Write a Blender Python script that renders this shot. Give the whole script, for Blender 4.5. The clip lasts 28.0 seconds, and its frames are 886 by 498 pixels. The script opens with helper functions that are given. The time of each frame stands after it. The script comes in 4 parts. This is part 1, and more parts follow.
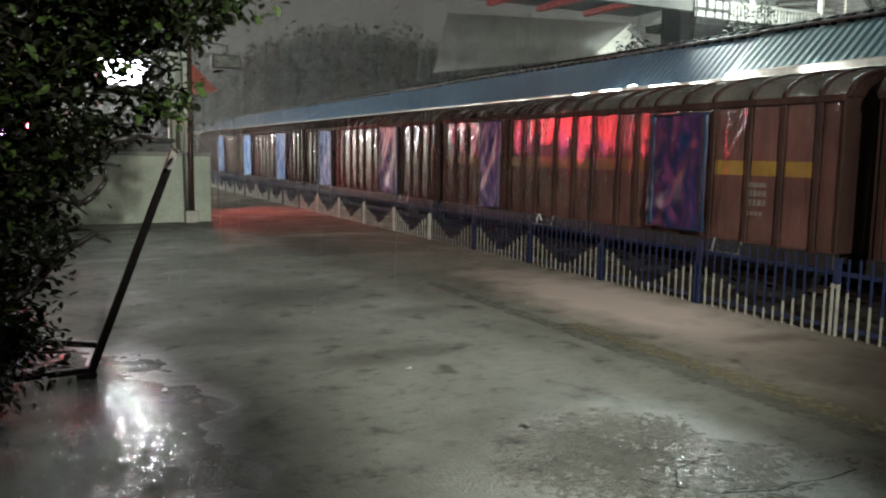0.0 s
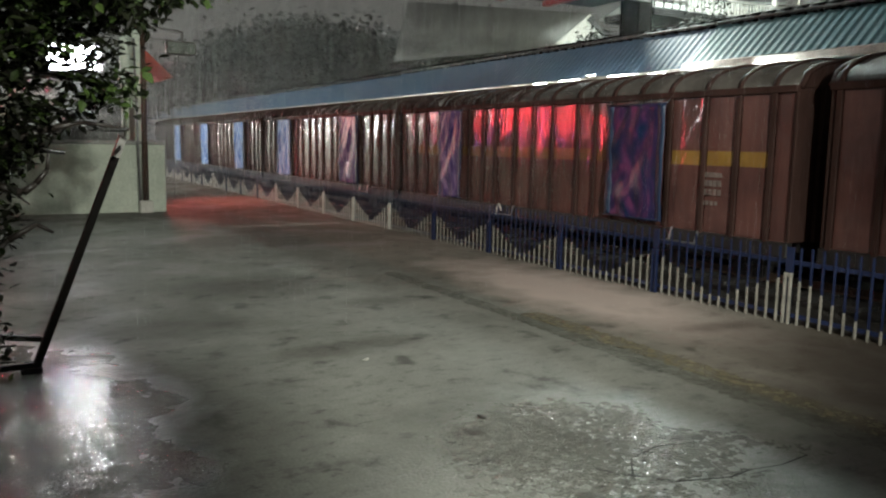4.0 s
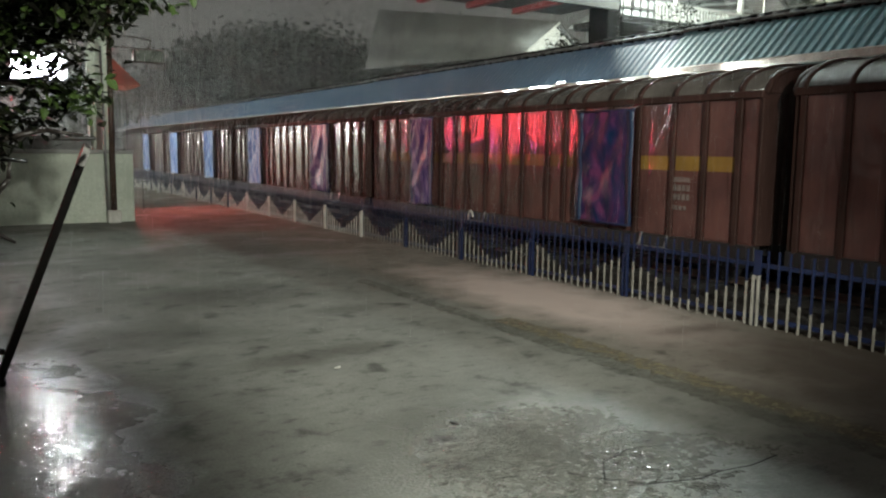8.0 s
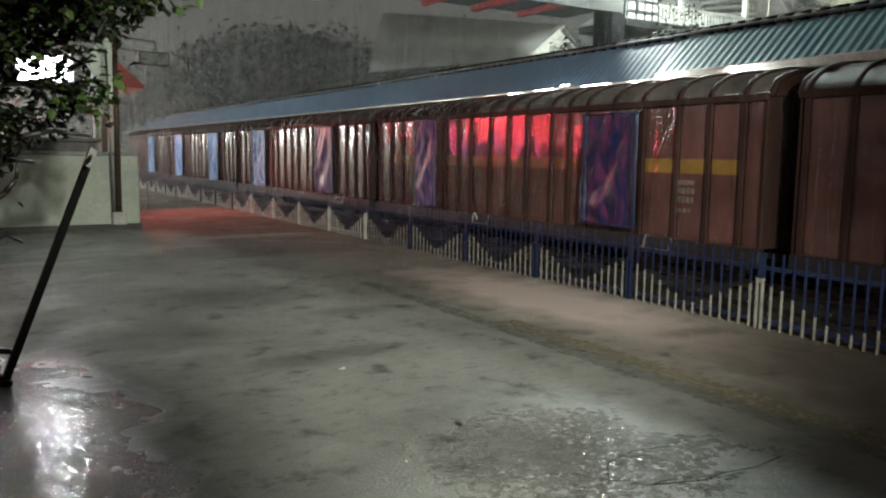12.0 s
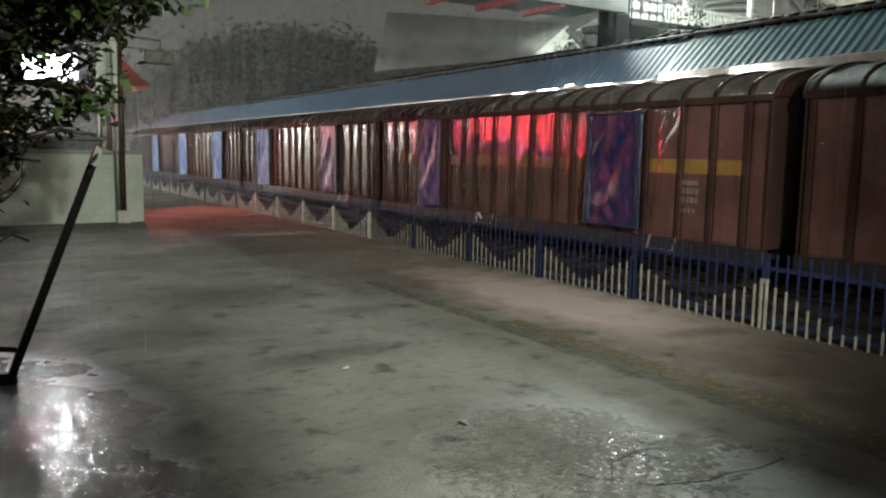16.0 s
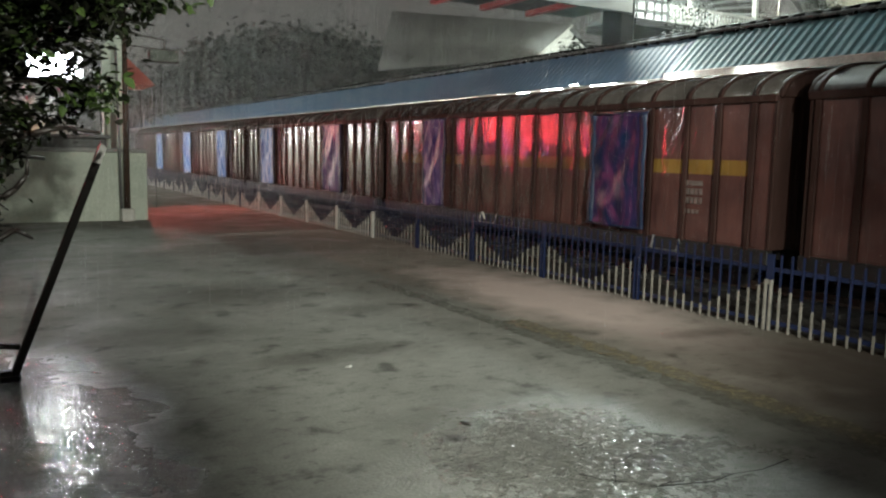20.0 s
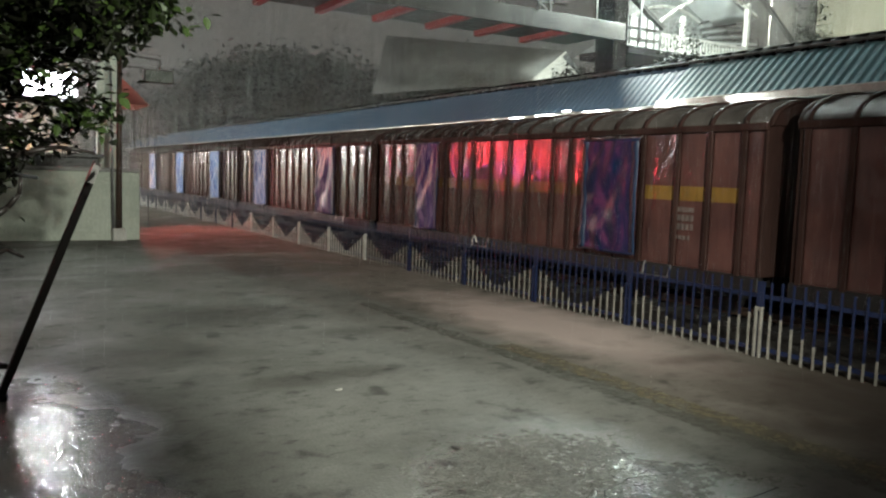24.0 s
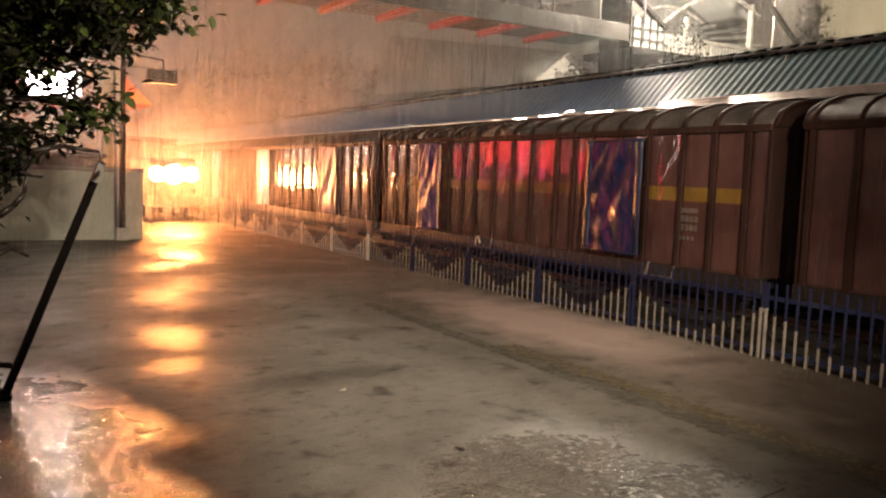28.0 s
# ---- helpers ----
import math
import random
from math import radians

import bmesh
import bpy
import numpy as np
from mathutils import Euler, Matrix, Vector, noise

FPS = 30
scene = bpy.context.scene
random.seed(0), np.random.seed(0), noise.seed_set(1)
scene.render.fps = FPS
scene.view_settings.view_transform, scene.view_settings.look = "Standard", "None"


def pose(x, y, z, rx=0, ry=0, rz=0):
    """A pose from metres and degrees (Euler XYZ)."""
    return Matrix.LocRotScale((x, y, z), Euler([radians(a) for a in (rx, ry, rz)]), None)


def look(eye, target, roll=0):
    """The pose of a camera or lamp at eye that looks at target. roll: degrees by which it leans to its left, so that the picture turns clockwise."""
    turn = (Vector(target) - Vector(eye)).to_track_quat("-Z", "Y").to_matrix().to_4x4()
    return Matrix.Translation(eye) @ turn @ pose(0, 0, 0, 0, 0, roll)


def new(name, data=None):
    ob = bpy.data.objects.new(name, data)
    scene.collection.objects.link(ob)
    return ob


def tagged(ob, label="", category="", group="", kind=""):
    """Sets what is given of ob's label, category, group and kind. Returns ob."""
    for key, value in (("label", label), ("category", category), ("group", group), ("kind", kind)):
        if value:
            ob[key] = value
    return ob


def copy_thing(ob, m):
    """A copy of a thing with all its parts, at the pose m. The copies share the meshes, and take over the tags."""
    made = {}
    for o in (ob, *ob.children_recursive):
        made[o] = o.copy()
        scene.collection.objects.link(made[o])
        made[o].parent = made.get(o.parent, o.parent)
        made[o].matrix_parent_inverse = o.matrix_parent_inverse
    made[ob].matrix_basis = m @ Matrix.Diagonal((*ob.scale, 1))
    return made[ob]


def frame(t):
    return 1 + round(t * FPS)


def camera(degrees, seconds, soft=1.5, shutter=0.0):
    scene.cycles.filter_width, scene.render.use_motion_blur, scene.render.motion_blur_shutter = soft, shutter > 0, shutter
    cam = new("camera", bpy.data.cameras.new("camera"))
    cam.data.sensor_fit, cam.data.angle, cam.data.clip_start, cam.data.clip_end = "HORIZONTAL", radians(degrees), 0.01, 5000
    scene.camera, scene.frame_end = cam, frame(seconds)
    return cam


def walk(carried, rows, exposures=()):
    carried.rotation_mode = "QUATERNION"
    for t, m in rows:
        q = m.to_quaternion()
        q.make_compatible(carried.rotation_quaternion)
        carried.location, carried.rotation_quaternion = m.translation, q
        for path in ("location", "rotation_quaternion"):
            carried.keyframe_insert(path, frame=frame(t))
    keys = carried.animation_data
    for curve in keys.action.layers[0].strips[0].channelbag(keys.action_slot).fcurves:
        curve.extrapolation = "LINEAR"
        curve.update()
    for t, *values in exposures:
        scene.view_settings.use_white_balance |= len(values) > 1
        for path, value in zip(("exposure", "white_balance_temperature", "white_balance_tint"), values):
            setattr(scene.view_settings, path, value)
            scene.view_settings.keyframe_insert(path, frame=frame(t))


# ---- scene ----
cam = camera(58.61, 28.0, soft=2.2)
PATH = [
    (0, (-0.068, -0.034, 2.022), (4.395, 8.833, 0.808), 0.77),
    (0.5, (-0.058, -0.030, 2.020), (4.404, 8.837, 0.808), 0.82),
    (1, (-0.045, -0.024, 2.018), (4.481, 8.808, 0.786), 0.91),
    (1.5, (-0.030, -0.014, 2.017), (4.612, 8.751, 0.743), 0.94),
    (2, (-0.015, -0.003, 2.016), (4.722, 8.706, 0.714), 0.98),
    (2.5, (-0.004, 0.005, 2.015), (4.793, 8.681, 0.705), 0.98),
    (3, (0.003, 0.009, 2.014), (4.834, 8.665, 0.700), 0.98),
    (3.5, (0.003, 0.009, 2.013), (4.868, 8.645, 0.687), 0.98),
    (5.5, (0.002, 0.008, 2.011), (4.919, 8.613, 0.676), 1.03),
    (6, (0.004, 0.009, 2.008), (4.966, 8.586, 0.656), 1.22),
    (6.5, (0.010, 0.012, 2.006), (5.033, 8.551, 0.644), 1.35),
    (7, (0.017, 0.012, 2.004), (5.129, 8.498, 0.641), 1.35),
    (7.5, (0.023, 0.011, 2.003), (5.172, 8.480, 0.677), 1.06),
    (8, (0.026, 0.008, 2.001), (5.206, 8.473, 0.767), 0.61),
    (8.5, (0.028, 0.007, 1.999), (5.201, 8.480, 0.797), 0.53),
    (9, (0.028, 0.006, 1.996), (5.200, 8.481, 0.797), 0.60),
    (9.5, (0.026, 0.006, 1.993), (5.193, 8.484, 0.798), 0.60),
    (10, (0.023, 0.005, 1.990), (5.188, 8.484, 0.796), 0.64),
    (10.5, (0.019, 0.003, 1.989), (5.181, 8.484, 0.792), 0.69),
    (11, (0.016, 0.001, 1.988), (5.171, 8.485, 0.792), 0.70),
    (11.5, (0.013, -0.002, 1.988), (5.159, 8.488, 0.791), 0.70),
    (12, (0.009, -0.004, 1.989), (5.152, 8.489, 0.793), 0.73),
    (12.5, (0.004, -0.004, 1.990), (5.144, 8.490, 0.793), 0.76),
    (14.5, (-0.001, -0.005, 1.993), (5.120, 8.500, 0.791), 0.83),
    (15, (-0.003, -0.006, 1.994), (5.114, 8.501, 0.791), 0.85),
    (15.5, (-0.003, -0.006, 1.994), (5.106, 8.506, 0.789), 0.91),
    (16, (-0.001, -0.004, 1.994), (5.105, 8.509, 0.788), 0.89),
    (16.5, (0.001, -0.001, 1.993), (5.104, 8.514, 0.787), 0.94),
    (17, (0.005, 0.002, 1.992), (5.099, 8.521, 0.783), 0.96),
    (17.5, (0.007, 0.004, 1.992), (5.099, 8.525, 0.784), 0.98),
    (18, (0.008, 0.005, 1.991), (5.096, 8.529, 0.785), 1.00),
    (18.5, (0.007, 0.005, 1.991), (5.091, 8.531, 0.785), 1.02),
    (19, (0.006, 0.004, 1.991), (5.083, 8.534, 0.782), 1.05),
    (19.5, (0.004, 0.003, 1.991), (5.079, 8.534, 0.778), 1.07),
    (20, (0.003, 0.002, 1.990), (5.071, 8.537, 0.779), 1.10),
    (20.5, (0.003, 0.001, 1.991), (5.067, 8.539, 0.779), 1.09),
    (21, (0.003, -0.001, 1.992), (5.103, 8.523, 0.838), 1.32),
    (21.5, (0.001, -0.003, 1.993), (5.173, 8.500, 1.022), 1.65),
    (23.5, (-0.003, -0.006, 1.994), (5.168, 8.505, 1.082), 1.81),
    (24, (-0.005, -0.006, 1.995), (5.161, 8.506, 1.078), 1.82),
    (24.5, (-0.006, -0.006, 1.996), (5.157, 8.509, 1.080), 1.84),
    (25, (-0.006, -0.006, 1.997), (5.149, 8.514, 1.081), 1.85),
    (25.5, (-0.008, -0.005, 1.998), (5.141, 8.518, 1.079), 1.85),
    (26, (-0.009, -0.003, 1.998), (5.141, 8.519, 1.081), 1.89),
    (26.5, (-0.010, 0.001, 1.997), (5.137, 8.526, 1.082), 1.91),
    (27, (-0.011, 0.005, 1.996), (5.134, 8.531, 1.081), 1.92),
    (27.5, (-0.013, 0.009, 1.995), (5.130, 8.536, 1.079), 1.94),
    (28, (-0.017, 0.014, 1.992), (5.126, 8.541, 1.079), 1.95),
]

walk(cam, [(t, look(eye, target, lean)) for t, eye, target, lean in PATH],
     exposures=[(0, 0.03, 6500, 10), (22, 0.03, 6500, 10), (25, 0.03, 6550, 11), (26, 0.12, 6900, 14), (27, 0.2, 7400, 20), (27.5, 0.05, 8200, 27), (28, -0.2, 9000, 34)])

# ---- world and lights ----
world = bpy.data.worlds.new("night_sky")
scene.world = world
world.use_nodes = True
wn = world.node_tree.nodes
wn["Background"].inputs["Color"].default_value = (0.088, 0.087, 0.078, 1)
wn["Background"].inputs["Strength"].default_value = 1.0


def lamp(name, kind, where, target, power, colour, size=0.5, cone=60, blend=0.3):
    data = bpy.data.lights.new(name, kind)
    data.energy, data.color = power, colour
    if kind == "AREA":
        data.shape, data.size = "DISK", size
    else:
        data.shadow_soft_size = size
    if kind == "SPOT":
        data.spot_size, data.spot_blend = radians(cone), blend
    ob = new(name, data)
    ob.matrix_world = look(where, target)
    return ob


COOL = (0.86, 1.0, 0.94)
lamp("yard_flood_lamp", "SPOT", (1.35, -5.0, 6.0), (5.6, 14.0, 0.0), 11500, (0.97, 1.0, 0.88), 0.09, 78, 1.0)
lamp("bridge_flood_lamp", "SPOT", (1.5, 18.3, 3.65), (-0.1, 5.5, 0.0), 4200, (0.94, 0.98, 1.0), 0.3, 8, 0.8)
lamp("station_flood_lamp", "POINT", (18.5, 18.2, 9.0), (4.0, 4.0, 0.0), 5200, COOL, 0.3)
# Unseen spot added to give the platform roof its hazy brightness.
lamp("rail_flood_lamp", "SPOT", (14.4, 18.5, 9.3), (13.6, 9.5, 4.3), 3000, COOL, 0.12, 42, 0.7)
lamp("gable_lamp", "SPOT", (27.4, 31.2, 6.2), (27.6, 34.0, 7.9), 800, COOL, 0.1, 90, 0.6)
lamp("street_lamp_light", "POINT", (30.4, 22.7, 10.15), (0, 0, 0), 2300, (0.97, 1.0, 0.8), 0.15)
# Red spot added under the tent to tint the yard beyond the wall.
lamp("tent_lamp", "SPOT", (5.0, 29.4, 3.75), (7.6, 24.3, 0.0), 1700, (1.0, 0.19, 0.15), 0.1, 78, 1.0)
# Unseen fill, added to light the far boxcars and their panel tops.
lamp("far_yard_lamp", "POINT", (-2.0, 38.0, 4.3), (0, 0, 0), 3300, (0.95, 1.0, 0.93), 0.15)
lamp("landing_lamp", "AREA", (21.6, 21.2, 9.3), (22.4, 21.4, 6.0), 80, (0.9, 1.0, 0.96), 0.8)


# The first two are added out of sight to whiten gutter and car roof.
EAVE_LAMPS = ((12.2, 10.2, 3.28), (12.2, 12.0, 3.28), (12.42, 16.0, 3.3), (12.42, 23.2, 3.3), (12.42, 41.0, 3.3), (12.42, 60.0, 3.3))
for spot in EAVE_LAMPS:
    lamp("eave_lamp", "POINT", (spot[0], spot[1] - 0.16, spot[2]), (0, 0, 0), 110, (0.92, 1.0, 0.95), 0.06)


# ---- materials ----
def material(name):
    m = bpy.data.materials.new(name)
    m.use_nodes = True
    nt = m.node_tree
    return m, nt, nt.nodes["Principled BSDF"]


def link(nt, a, b):
    nt.links.new(a, b)


def mapped(nt, stretch=(1, 1, 1), space="Object"):
    co = nt.nodes.new("ShaderNodeTexCoord")
    mp = nt.nodes.new("ShaderNodeMapping")
    mp.inputs["Scale"].default_value = stretch
    link(nt, co.outputs[space], mp.inputs["Vector"])
    return mp.outputs["Vector"]


def noise_of(nt, vec, scale, detail=4.0, rough=0.55, warp=0.0):
    n = nt.nodes.new("ShaderNodeTexNoise")
    n.inputs["Scale"].default_value = scale
    n.inputs["Detail"].default_value = detail
    n.inputs["Roughness"].default_value = rough
    n.inputs["Distortion"].default_value = warp
    link(nt, vec, n.inputs["Vector"])
    return n.outputs["Fac"]


def ramp(nt, fac, stops):
    r = nt.nodes.new("ShaderNodeValToRGB")
    while len(r.color_ramp.elements) < len(stops):
        r.color_ramp.elements.new(0.5)
    for e, (p, c) in zip(r.color_ramp.elements, stops):
        e.position = p
        e.color = (*c, 1) if not isinstance(c, (int, float)) else (c, c, c, 1)
    link(nt, fac, r.inputs["Fac"])
    return r.outputs["Color"]


def mixed(nt, a, b, fac, mode="MULTIPLY"):
    m = nt.nodes.new("ShaderNodeMix")
    m.data_type, m.blend_type = "RGBA", mode
    for sock, v in ((m.inputs[6], a), (m.inputs[7], b), (m.inputs[0], fac)):
        if hasattr(v, "is_output"):
            link(nt, v, sock)
        elif isinstance(v, tuple):
            sock.default_value = (*v, 1)
        else:
            sock.default_value = v
    return m.outputs[2]


def bumped(nt, bsdf, height, strength, distance=0.02):
    b = nt.nodes.new("ShaderNodeBump")
    b.inputs["Strength"].default_value = strength
    b.inputs["Distance"].default_value = distance
    link(nt, height, b.inputs["Height"])
    link(nt, b.outputs["Normal"], bsdf.inputs["Normal"])


def surface(name, dark, light, scale=3.0, rough=(0.4, 0.6), metal=0.0, bump=0.15, fine=40.0, stretch=(1, 1, 1), coat=0.0):
    """Two-scale variation of colour and roughness, with a fine relief."""
    m, nt, b = material(name)
    v = mapped(nt, stretch)
    large, small = noise_of(nt, v, scale), noise_of(nt, v, fine, 3.0)
    info = nt.nodes.new("ShaderNodeObjectInfo")
    base = mixed(nt, dark, light, ramp(nt, large, [(0.3, 0.0), (0.7, 1.0)]), "MIX")
    base = mixed(nt, base, ramp(nt, small, [(0.25, 0.72), (0.7, 1.0)]), 1.0)
    base = mixed(nt, base, ramp(nt, info.outputs["Random"], [(0.0, 0.82), (1.0, 1.0)]), 1.0)
    link(nt, base, b.inputs["Base Color"])
    link(nt, ramp(nt, large, [(0.3, rough[0]), (0.7, rough[1])]), b.inputs["Roughness"])
    b.inputs["Metallic"].default_value = metal
    b.inputs["Coat Weight"].default_value = coat
    b.inputs["Coat Roughness"].default_value = 0.12
    if bump:
        bumped(nt, b, small, bump, 0.01)
    return m


def glowing(name, colour, strength):
    m, nt, b = material(name)
    b.inputs["Base Color"].default_value = (0.6, 0.6, 0.6, 1)
    b.inputs["Emission Color"].default_value = (*colour, 1)
    b.inputs["Emission Strength"].default_value = strength
    return m


def patch(nt, vec, centre, radii, wobble):
    """A soft-edged patch of the yard: 1 inside, 0 outside, with an uneven rim."""
    off = nt.nodes.new("ShaderNodeVectorMath")
    off.operation = "SUBTRACT"
    link(nt, vec, off.inputs[0])
    off.inputs[1].default_value = (*centre, 0)
    size = nt.nodes.new("ShaderNodeVectorMath")
    size.operation = "DIVIDE"
    link(nt, off.outputs[0], size.inputs[0])
    size.inputs[1].default_value = (*radii, 1)
    far = nt.nodes.new("ShaderNodeVectorMath")
    far.operation = "LENGTH"
    link(nt, size.outputs[0], far.inputs[0])
    add = nt.nodes.new("ShaderNodeMath")
    add.operation = "MULTIPLY_ADD"
    link(nt, wobble, add.inputs[0])
    add.inputs[1].default_value = 1.1
    link(nt, far.outputs["Value"], add.inputs[2])
    return rng_map(nt, add.outputs[0], 1.0, 1.75)


def rng_map(nt, value, lo, hi):
    r = nt.nodes.new("ShaderNodeMapRange")
    r.inputs["From Min"].default_value, r.inputs["From Max"].default_value = lo, hi
    r.inputs["To Min"].default_value, r.inputs["To Max"].default_value = 1.0, 0.0
    link(nt, value, r.inputs["Value"])
    return r.outputs["Result"]


def wet_concrete():
    m, nt, b = material("wet_concrete")
    v = mapped(nt)
    blotch, stain = noise_of(nt, v, 0.35, 5.0, 0.6, 0.4), noise_of(nt, v, 2.6, 4.0, 0.55, 0.15)
    grain, ripple = noise_of(nt, v, 48.0, 3.0), noise_of(nt, v, 15.0, 4.0, 0.6)
    base = ramp(nt, blotch, [(0.3, (0.15, 0.152, 0.135)), (0.68, (0.27, 0.27, 0.245))])
    base = mixed(nt, base, ramp(nt, stain, [(0.3, 0.42), (0.42, 0.88), (0.7, 1.0)]), 1.0)
    base = mixed(nt, base, ramp(nt, grain, [(0.3, 0.75), (0.65, 1.0)]), 1.0)
    fleck = noise_of(nt, mapped(nt, (0.55, 1.0, 1.0)), 11.0, 5.0, 0.65, 0.3)
    base = mixed(nt, base, ramp(nt, fleck, [(0.3, 0.5), (0.42, 0.92), (0.6, 1.0)]), 1.0)
    rim = noise_of(nt, v, 1.6, 4.0, 0.6, 0.3)
    broken = ramp(nt, noise_of(nt, v, 14.0, 5.0, 0.65), [(0.38, 0.5), (0.6, 1.0)])
    chipped = mixed(nt, patch(nt, v, (3.4, 3.75), (1.5, 1.4), rim), broken, 1.0)
    soaked = ramp(nt, patch(nt, v, (-0.1, 6.2), (1.3, 2.7), rim), [(0.15, 0.0), (0.75, 1.0)])
    worn = mixed(nt, soaked, chipped, 1.0, "LIGHTEN")
    coarse = ramp(nt, noise_of(nt, v, 38.0, 3.0, 0.55, 0.1), [(0.36, 0.0), (0.64, 1.0)])
    base = mixed(nt, base, mixed(nt, base, (0.88, 0.88, 0.88), 1.0), worn, "MIX")
    base = mixed(nt, base, mixed(nt, base, (0.5, 0.48, 0.47), 1.0), soaked, "MIX")
    # Bright spot beside the fence: flood light painted into the base colour.
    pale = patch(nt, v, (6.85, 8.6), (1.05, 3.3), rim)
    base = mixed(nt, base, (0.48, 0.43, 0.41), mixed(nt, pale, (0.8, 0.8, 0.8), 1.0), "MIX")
    axes = nt.nodes.new("ShaderNodeSeparateXYZ")
    link(nt, v, axes.inputs[0])
    beyond = rng_map(nt, axes.outputs["X"], 5.75, 5.45)
    base = mixed(nt, base, mixed(nt, base, (1.12, 1.02, 0.98), 1.0), beyond, "MIX")
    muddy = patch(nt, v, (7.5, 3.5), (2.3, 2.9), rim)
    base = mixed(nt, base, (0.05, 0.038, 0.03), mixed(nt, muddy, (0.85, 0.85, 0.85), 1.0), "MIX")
    for spot, size, depth in (((3.0, 10.6), (1.3, 1.1), 0.55), ((2.6, 7.0), (0.5, 0.3), 0.6), ((3.4, 7.1), (0.4, 0.3), 0.6), ((4.1, 9.0), (0.6, 0.35), 0.5),
                              ((4.3, 15.5), (2.6, 1.2), 0.5), ((1.6, 8.6), (0.9, 0.7), 0.5), ((7.1, 6.1), (0.5, 0.25), 0.6), ((1.0, 5.6), (0.9, 2.2), 0.6)):
        blot = patch(nt, v, spot, size, rim)
        base = mixed(nt, base, mixed(nt, base, (0.45, 0.43, 0.42), 1.0), mixed(nt, blot, (depth, depth, depth), 1.0), "MIX")
    link(nt, base, b.inputs["Base Color"])
    pud = noise_of(nt, v, 0.8, 4.0, 0.5, 0.3)
    dry = ramp(nt, pud, [(0.36, 0.34), (0.44, 0.5), (0.6, 0.66)])
    film = ramp(nt, noise_of(nt, v, 3.2, 4.0, 0.6, 0.4), [(0.4, 0.07), (0.6, 0.11)])
    link(nt, mixed(nt, dry, film, worn, "MIX"), b.inputs["Roughness"])
    link(nt, ramp(nt, worn, [(0.0, 0.04), (1.0, 0.55)]), b.inputs["Specular IOR Level"])
    small = nt.nodes.new("ShaderNodeBump")
    small.inputs["Distance"].default_value = 0.006
    link(nt, ramp(nt, worn, [(0.0, 0.8), (0.8, 0.7)]), small.inputs["Strength"])
    link(nt, mixed(nt, grain, ripple, 0.6, "MIX"), small.inputs["Height"])
    pits = nt.nodes.new("ShaderNodeBump")
    pits.inputs["Distance"].default_value = 0.013
    link(nt, worn, pits.inputs["Strength"])
    link(nt, coarse, pits.inputs["Height"])
    link(nt, small.outputs["Normal"], pits.inputs["Normal"])
    link(nt, pits.outputs["Normal"], b.inputs["Normal"])
    return m


def wagon_paint(name, dark, light, rough=(0.16, 0.3), coat=0.7):
    """Oxide paint under running water, on dented sheet."""
    m, nt, b = material(name)
    v = mapped(nt)
    tall = mapped(nt, (1, 1, 0.16))
    large, small, runs = noise_of(nt, v, 1.3), noise_of(nt, v, 30.0, 3.0), noise_of(nt, tall, 9.0, 4.0, 0.6, 0.3)
    dent = noise_of(nt, mapped(nt, (1, 1, 0.45)), 2.4, 2.0, 0.5, 0.8)
    info = nt.nodes.new("ShaderNodeObjectInfo")
    base = mixed(nt, dark, light, ramp(nt, large, [(0.32, 0.0), (0.68, 1.0)]), "MIX")
    base = mixed(nt, base, ramp(nt, runs, [(0.3, 0.82), (0.62, 1.0)]), 1.0)
    base = mixed(nt, base, ramp(nt, info.outputs["Random"], [(0.0, 0.78), (1.0, 1.0)]), 1.0)
    link(nt, base, b.inputs["Base Color"])
    link(nt, ramp(nt, runs, [(0.3, rough[1]), (0.65, rough[0])]), b.inputs["Roughness"])
    b.inputs["Coat Weight"].default_value = coat
    b.inputs["Coat Roughness"].default_value = 0.05
    add = nt.nodes.new("ShaderNodeMath")
    add.operation = "MULTIPLY_ADD"
    link(nt, dent, add.inputs[0])
    add.inputs[1].default_value = 4.2
    link(nt, runs, add.inputs[2])
    bump = nt.nodes.new("ShaderNodeBump")
    bump.inputs["Strength"].default_value = 0.45
    bump.inputs["Distance"].default_value = 0.02
    link(nt, add.outputs[0], bump.inputs["Height"])
    link(nt, bump.outputs["Normal"], b.inputs["Normal"])
    link(nt, bump.outputs["Normal"], b.inputs["Coat Normal"])
    return m


def banner_vinyl(name, a, b_, c):
    m, nt, b = material(name)
    v = mapped(nt, (1, 1, 0.55))
    n = noise_of(nt, v, 1.9, 3.0, 0.5, 1.6)
    col = ramp(nt, n, [(0.36, a), (0.5, b_), (0.62, c)])
    link(nt, mixed(nt, col, ramp(nt, noise_of(nt, v, 14.0), [(0.3, 0.75), (0.7, 1.0)]), 1.0), b.inputs["Base Color"])
    b.inputs["Roughness"].default_value = 0.34
    b.inputs["Specular IOR Level"].default_value = 0.17
    b.inputs["Coat Weight"].default_value = 0.06
    bumped(nt, b, noise_of(nt, v, 5.0, 3.0, 0.5, 1.2), 0.55, 0.035)
    return m


